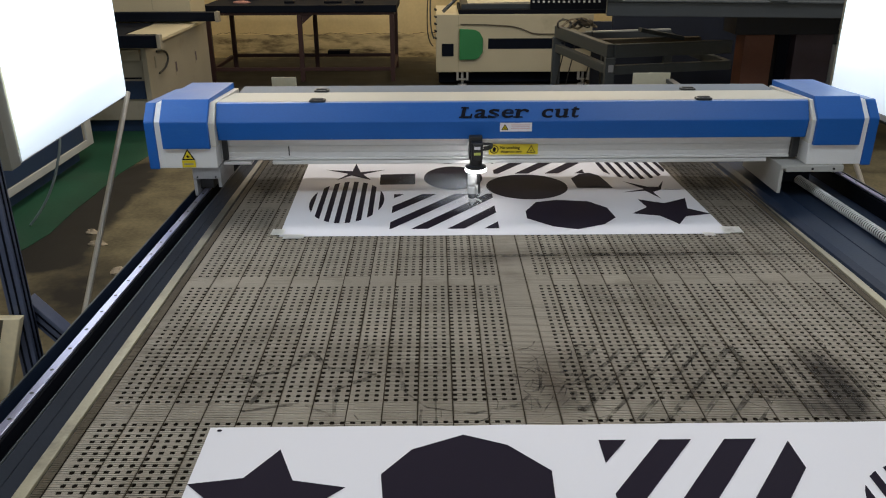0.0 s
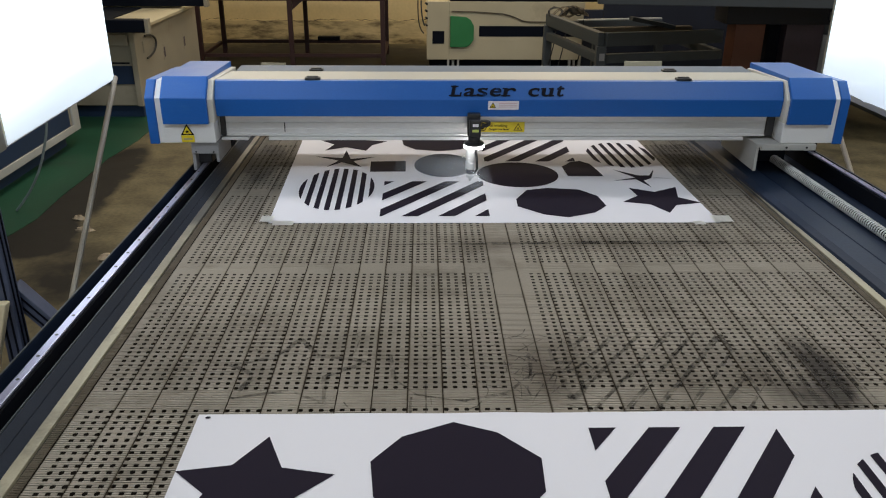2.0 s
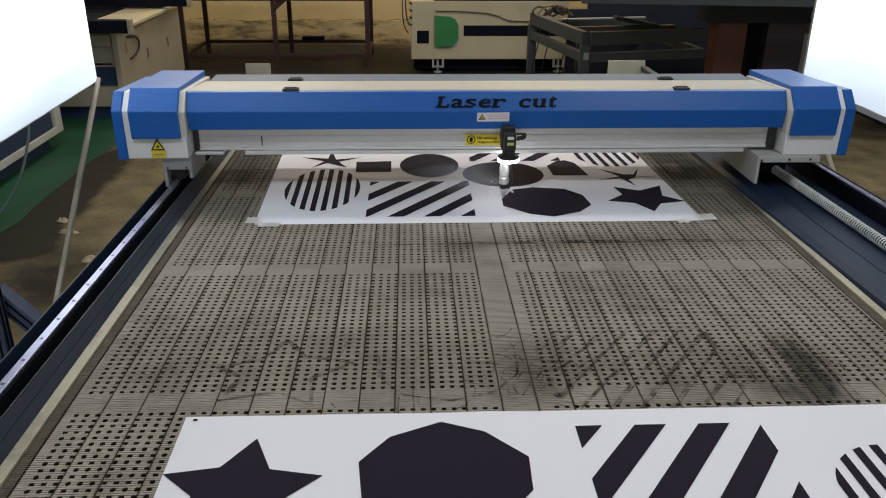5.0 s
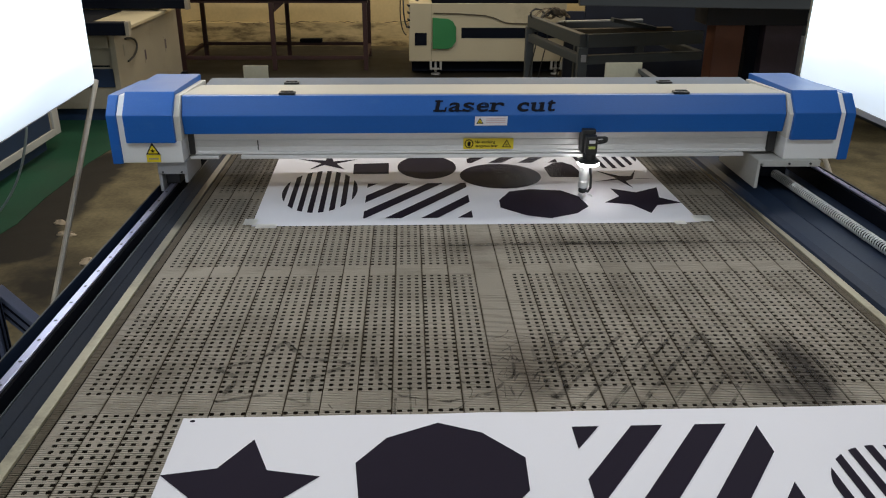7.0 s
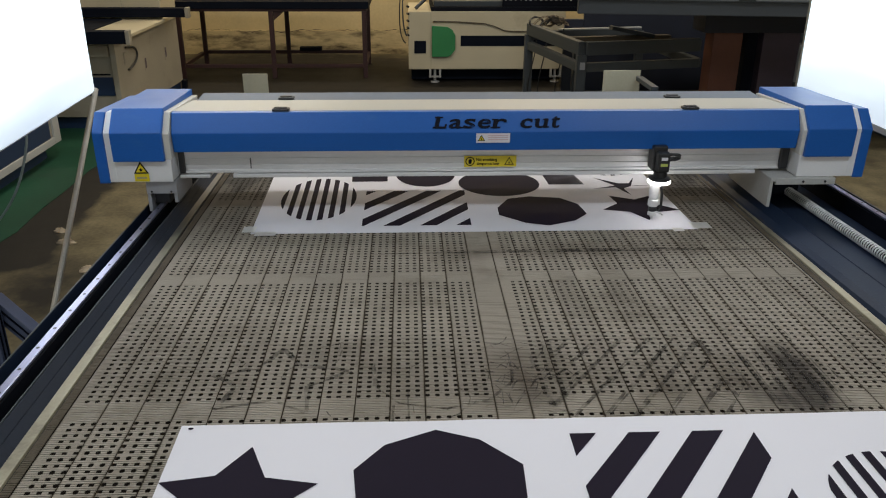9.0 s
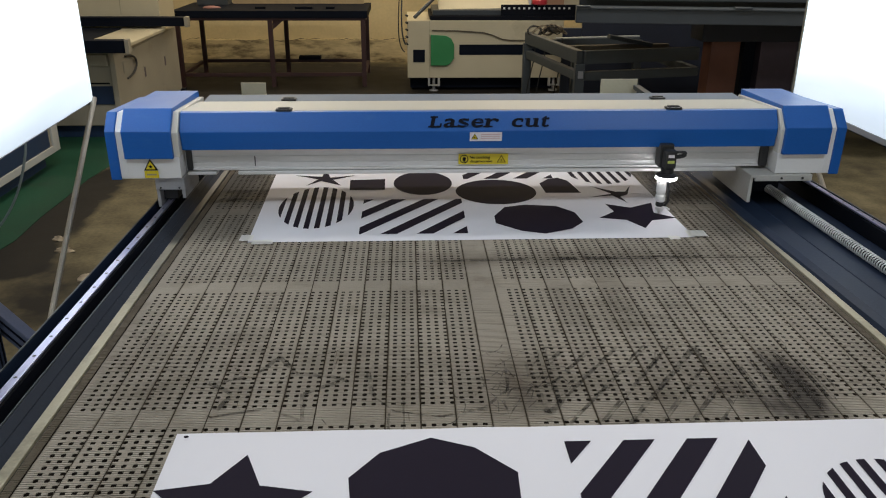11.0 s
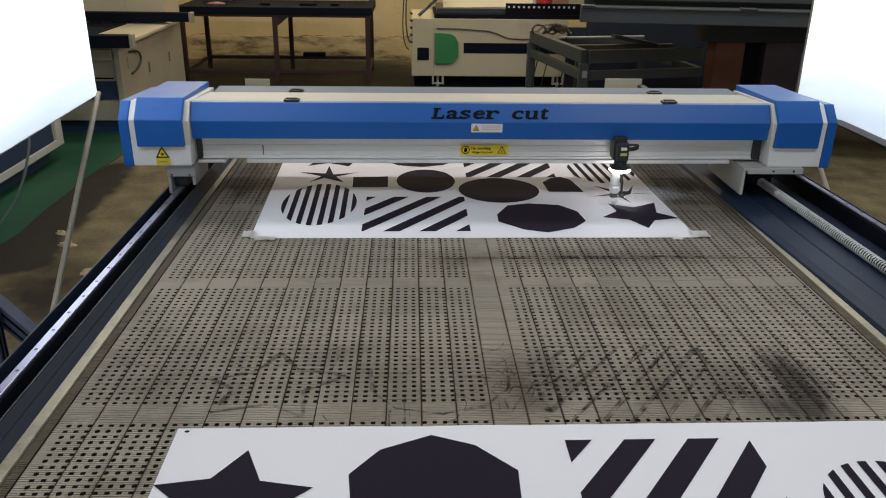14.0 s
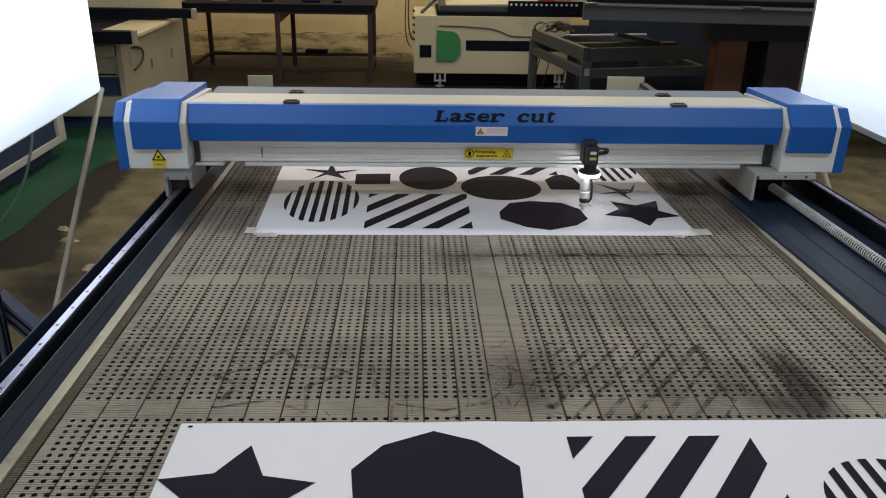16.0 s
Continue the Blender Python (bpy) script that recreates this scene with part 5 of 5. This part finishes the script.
def dark_machine():
    """The tall dark machine frame with brown posts behind the bed's far corner."""
    m = thing("dark_machine_frame", "dark gunmetal machine frame on brown steel posts", "machine frame")
    turned = pose(1.22, 6.0, 0, 0, 0, -8)
    for name, box, mat in (("front_beam", (0, 3.4, 0, 0.12, 1.06, 1.16), GUNMETAL), ("beam_flange", (0, 3.4, -0.015, 0.14, 1.161, 1.174), GREY), ("top_plate", (0.08, 3.4, 0.16, 1.6, 1.21, 1.29), GUNMETAL), ("rear_beam", (0.08, 3.4, 0.9, 1.0, 1.07, 1.19), GUNMETAL), ("clamp", (1.14, 1.26, -0.025, 0.05, 1.1745, 1.186), GREY), ("clamp", (0.0, 0.1, -0.025, 0.05, 1.1745, 1.184), GREY)):
        part(name, block(*box, 0.004), mat, m).matrix_basis = turned
    part("post", block(2.64, 2.9, 6.99, 7.2, 0, 0.79, 0.006), RUST, m, "brown primed steel post")
    part("post", block(3.09, 3.42, 7.0, 7.3, 0, 0.79, 0.006), PURPLE, m, "dark purple-brown steel post")
    # Black block fills the dark gap between the posts.
    part("post_gap_fill", block(2.98, 3.085, 7.1, 7.3, 0, 0.79, 0.004), BLACK, m)
    part("side_flange", block(3.425, 3.5, 7.0, 7.05, 0.36, 0.7, 0.004), GREYPLATE, m)
    part("clamp_block", block(3.44, 3.56, 6.95, 7.0, 0.83, 0.9, 0.006), GREYPLATE, m)
    part("post_beam", block(2.55, 4.0, 6.985, 7.3, 0.791, 1.059, 0.004), DARKNAVY, m)
    part("side_panel", block(4.0, 4.6, 6.2, 8.4, 0.0, 1.06, 0.006), GUNMETAL, m)
    # Near-black sheets added to carry the darkness behind the steel frame.
    part("low_dark_fill", block(1.6, 1.795, 8.45, 8.5, 0.0, 0.74, 0.004), DARKNAVY, m)
    part("dark_fill", block(1.8, 4.6, 8.45, 8.5, 0.0, 1.3, 0.004), DARKNAVY, m)
    part("floor_beam", block(1.9, 4.0, 7.6, 7.7, 0.0, 0.12, 0.004), GUNMETAL, m)
    c = part("grey_carton", block(2.98, 3.2, 7.3, 7.5, 0.0, 0.4, 0.006), CARD)
    tagged(c, "pale carton on the floor among the posts", "carton")


def left_cabinet():
    c = thing("cream_machine_cabinet", "cream machine cabinet with navy shelf edges and base", "machine cabinet", at=pose(-0.0028, -0.0058, 0.1082) @ Matrix.Diagonal((0.937, 0.937, 0.937, 1)))
    part("body", slab([(-4.6, 7.3), (-2.645, 7.3), (-2.575, 9.1), (-4.6, 9.1)], 0.0, 0.69, 0.006), OLDCREAM, c)
    part("plinth", slab([(-4.6, 7.34), (-2.665, 7.34), (-2.595, 9.05), (-4.6, 9.05)], -0.1155, -0.001), NAVY, c, "navy base")
    part("shelf_top", block(-4.6, -2.56, 7.12, 9.3, 0.69, 0.72, 0.004), CREAM, c)
    # Thin dark slab over the left part of the shelf.
    part("shelf_dark_part", block(-4.6, -2.98, 7.13, 8.58, 0.7205, 0.73, 0.002), BLACKNAVY, c, "dark left part of the shelf top")
    part("shelf_edge", block(-4.6, -2.442, 7.0, 7.118, 0.70, 0.805, 0.006), BLACKNAVY, c, "navy front edge")
    part("edge_end", block(-2.44, -2.405, 6.99, 7.06, 0.695, 0.815, 0.006), OLDCREAM, c)
    part("upper_edge", block(-4.6, -2.34, 8.6, 8.72, 0.742, 0.833, 0.006), BLACKNAVY, c, "navy upper edge")
    part("upper_end", block(-2.338, -2.3, 8.58, 8.68, 0.735, 0.84, 0.006), OLDCREAM, c)
    part("upper_body", block(-4.6, -2.62, 8.73, 9.3, 0.72, 1.5, 0.008), CREAM, c)
    part("panel_joint", block(-3.02, -3.012, 8.727, 8.735, 0.85, 1.48), TAN, c)
    part("panel_line", block(-3.2, -2.72, 7.294, 7.31, 0.383, 0.397), BLACK, c)
    part("drawer", block(-3.2, -2.7, 7.25, 7.299, 0.552, 0.65, 0.008), OLDCREAM, c)
    part("corner_post", block(-2.69, -2.64, 7.27, 7.33, 0.0, 0.69, 0.006), OLDCREAM, c)
    part("window_panel", block(-3.2, -2.7, 7.288, 7.31, 0.2, 0.366, 0.004), NAVY, c, "navy inset panel")
    for y, z in ((8.0, 0.385), (8.62, 0.395)):
        x = -2.645 + 0.039 * (y - 7.3)
        part("keyhole", block(x - 0.004, x + 0.003, y - 0.028, y + 0.028, z - 0.085, z + 0.065, 0.003), OLDCREAM, c)
        part("keyhole_slot", block(x + 0.0032, x + 0.006, y - 0.02, y + 0.02, z - 0.055, z + 0.04, 0.001), PURPLE, c)
    part("bracket", block(-2.645, -2.628, 7.46, 7.53, 0.45, 0.56, 0.006), OLDCREAM, c)
    part("cable", tube(curve_points((-2.62, 7.5, 0.6), (-2.6, 7.85, 0.6), (-2.6, 7.82, 0.42), (-2.62, 7.5, 0.4), 14), 0.01, 7), RUBBER, c)
    part("wedge", block(-2.57, -2.52, 9.0, 9.09, -0.1155, 0.02, 0.01), BLACK, c)

    n = thing("navy_panel_machine", "long machine base with navy panels in a cream frame", "machine base")
    part("body", block(-4.2, -2.72, 1.0, 6.02, 0.12, 0.78, 0.006), OLDCREAM, n)
    part("plinth", block(-4.2, -2.8, 1.05, 5.95, 0.0, 0.12, 0.004), NAVY, n)
    for y0, y1 in ((1.1, 3.4), (3.5, 5.88)):
        part("panel", block(-2.722, -2.714, y0, y1, 0.174, 0.62, 0.003), NAVY, n, "navy panel")
        part("frame_bar", block(-2.72, -2.705, y0 - 0.05, y1 + 0.04, 0.12, 0.171, 0.003), PALEGREY, n)
    part("frame_post", block(-2.72, -2.705, 5.922, 6.03, 0.12, 0.5, 0.003), PALEGREY, n)
    pts = curve_points((-2.72, 4.7, 0.72), (-2.3, 4.5, 0.7), (-2.2, 4.5, 0.65), (-2.244, 4.5, 0.495), 10) + curve_points((-2.244, 4.5, 0.495), (-2.31, 4.5, 0.26), (-2.39, 4.5, 0.14), (-2.51, 4.5, 0.012), 16)[1:]
    k = part("floor_cable", tube(pts, 0.0075, 8), surface("grey_cable", (0.2, 0.24, 0.24, 1), 0.5, vary=0.2))
    tagged(k, "grey cable hanging from the machine to the green floor", "cable")


def small_boards():
    for x0, x1, z1 in ((-0.783, -0.672, 1.065), (0.849, 1.019, 1.076)):
        o = part("end_plate", block(x0, x1, 3.55, 3.556, 0.86, z1, 0.002), CARD)
        tagged(o, "off-white upright plate at the bed's far end", "plate", "end plates")
        s = part("plate_stand", block((x0 + x1) / 2 - 0.02, (x0 + x1) / 2 + 0.02, 3.557, 3.6, 0.0, z1 - 0.04, 0.003), GREY)
        tagged(s, "grey steel stand behind an end plate", "stand", "plate stands")
    d = part("stub_bar", block(1.0, 1.03, 3.3, 3.549, 1.03, 1.05, 0.003), GUNMETAL)
    tagged(d, "dark bar bolted to an end plate", "bar")


steel_table()
white_laser()
open_frame()
dark_machine()
left_cabinet()
small_boards()


# ---- the thin smoke that rises where the beam cuts ----
def smoke_material(name, most, colour):
    """Thin white smoke: dense in the middle of each layer, gone at its rim."""
    m = bpy.data.materials.new(name)
    m.use_nodes = True
    n, link = m.node_tree.nodes, m.node_tree.links.new
    b = n["Principled BSDF"]
    b.inputs["Base Color"].default_value, b.inputs["Roughness"].default_value, b.inputs["Specular IOR Level"].default_value = colour, 1.0, 0.0
    tc, gr, no, mu, rg = (n.new("ShaderNode" + k) for k in ("TexCoord", "TexGradient", "TexNoise", "Math", "MapRange"))
    gr.gradient_type, mu.operation = "SPHERICAL", "MULTIPLY"
    no.inputs["Scale"].default_value, no.inputs["Detail"].default_value = 2.2, 3
    link(tc.outputs["Object"], gr.inputs["Vector"])
    link(tc.outputs["Object"], no.inputs["Vector"])
    link(gr.outputs["Fac"], mu.inputs[0])
    link(no.outputs["Fac"], mu.inputs[1])
    rg.inputs[1].default_value, rg.inputs[2].default_value, rg.inputs[4].default_value = 0.0, 0.5, most
    link(mu.outputs[0], rg.inputs[0])
    link(rg.outputs[0], b.inputs["Alpha"])
    return m


def smoke(label, material, layers):
    """Layers of smoke, each a thin uneven sheet: place, turn about x and z, half width and half height."""
    t = thing("smoke", label, "smoke")
    for x, y, z, rx, rz, wide, high in layers:
        bm = bmesh.new()
        hub = bm.verts.new((0, 0, 0.05))
        ring = [bm.verts.new((math.cos(a), math.sin(a), 0.06 * math.sin(3 * a + x * 40))) for a in (2 * math.pi * k / 24 for k in range(24))]
        for p, q in zip(ring, ring[1:] + ring[:1]):
            bm.faces.new((hub, p, q))
        ob = part("smoke_layer", bm, material, t, "", True)
        ob.matrix_basis = pose(x, y, z, rx, -6, rz) @ Matrix.Diagonal((wide, high, wide, 1))
    return t


smoke_thing = smoke("thin white smoke drifting from the cutting point", smoke_material("thin_white_smoke", 0.17, (0.75, 0.8, 0.86, 1)), [(-0.01, -0.02, 0.0, 8, 0, 0.08, 0.1), (-0.06, 0.0, 0.025, 8, 0, 0.12, 0.13), (-0.12, 0.02, 0.05, 8, 0, 0.14, 0.13)])


# ---- what moves ----
def motions():
    # seconds, the gantry's place along the bed, the head's place along the gantry
    rows = [
        (0.0, 2.252, 0.0746), (0.5, 2.3078, 0.1123), (1.0, 2.3487, 0.1371), (1.5, 2.3988, 0.13),
        (2.0, 2.3705, 0.1034), (2.5, 2.3162, 0.0644), (3.0, 2.2656, 0.0277), (3.5, 2.2306, 0.0126),
        (4.0, 2.2272, 0.0824), (6.5, 2.2007, 0.4195), (7.0, 2.1948, 0.4862), (7.5, 2.187, 0.5505),
        (8.0, 2.1789, 0.6139), (8.5, 2.1477, 0.6472), (9.0, 2.0873, 0.675), (9.75, 2.16, 0.715),
        (10.45, 2.165, 0.785), (11.15, 2.215, 0.737), (11.5, 2.2498, 0.7404), (12.0, 2.3084, 0.753),
        (12.5, 2.3028, 0.7174), (13.0, 2.2865, 0.668), (13.5, 2.3189, 0.6134), (14.0, 2.2875, 0.6104),
        (14.5, 2.2414, 0.603), (15.0, 2.202, 0.5681), (15.5, 2.1834, 0.5164), (16.0, 2.2151, 0.4936),
    ]
    walk(gantry_thing, [(t, pose(0, y, 0)) for t, y, x in rows])
    walk(head_part, [(t, pose(x, 0, 0)) for t, y, x in rows])
    # the smoke hangs by the nozzle, stays behind while the head travels on, and later drifts the other way
    drift = [(0.0, 0.07, 2.26, 0), (1.0, 0.13, 2.33, 0), (2.0, 0.1, 2.33, 10), (3.0, 0.03, 2.24, 10), (4.0, 0.08, 2.24, 5), (6.5, 0.36, 2.36, -10), (8.0, 0.46, 2.4, -20), (9.0, 0.55, 2.36, -45), (11.5, 0.74, 2.28, -120), (13.0, 0.66, 2.24, -165), (16.0, 0.55, 2.2, -175)]
    walk(smoke_thing, [(t, pose(x, y, 0.914, 0, 0, turn)) for t, x, y, turn in drift])


motions()
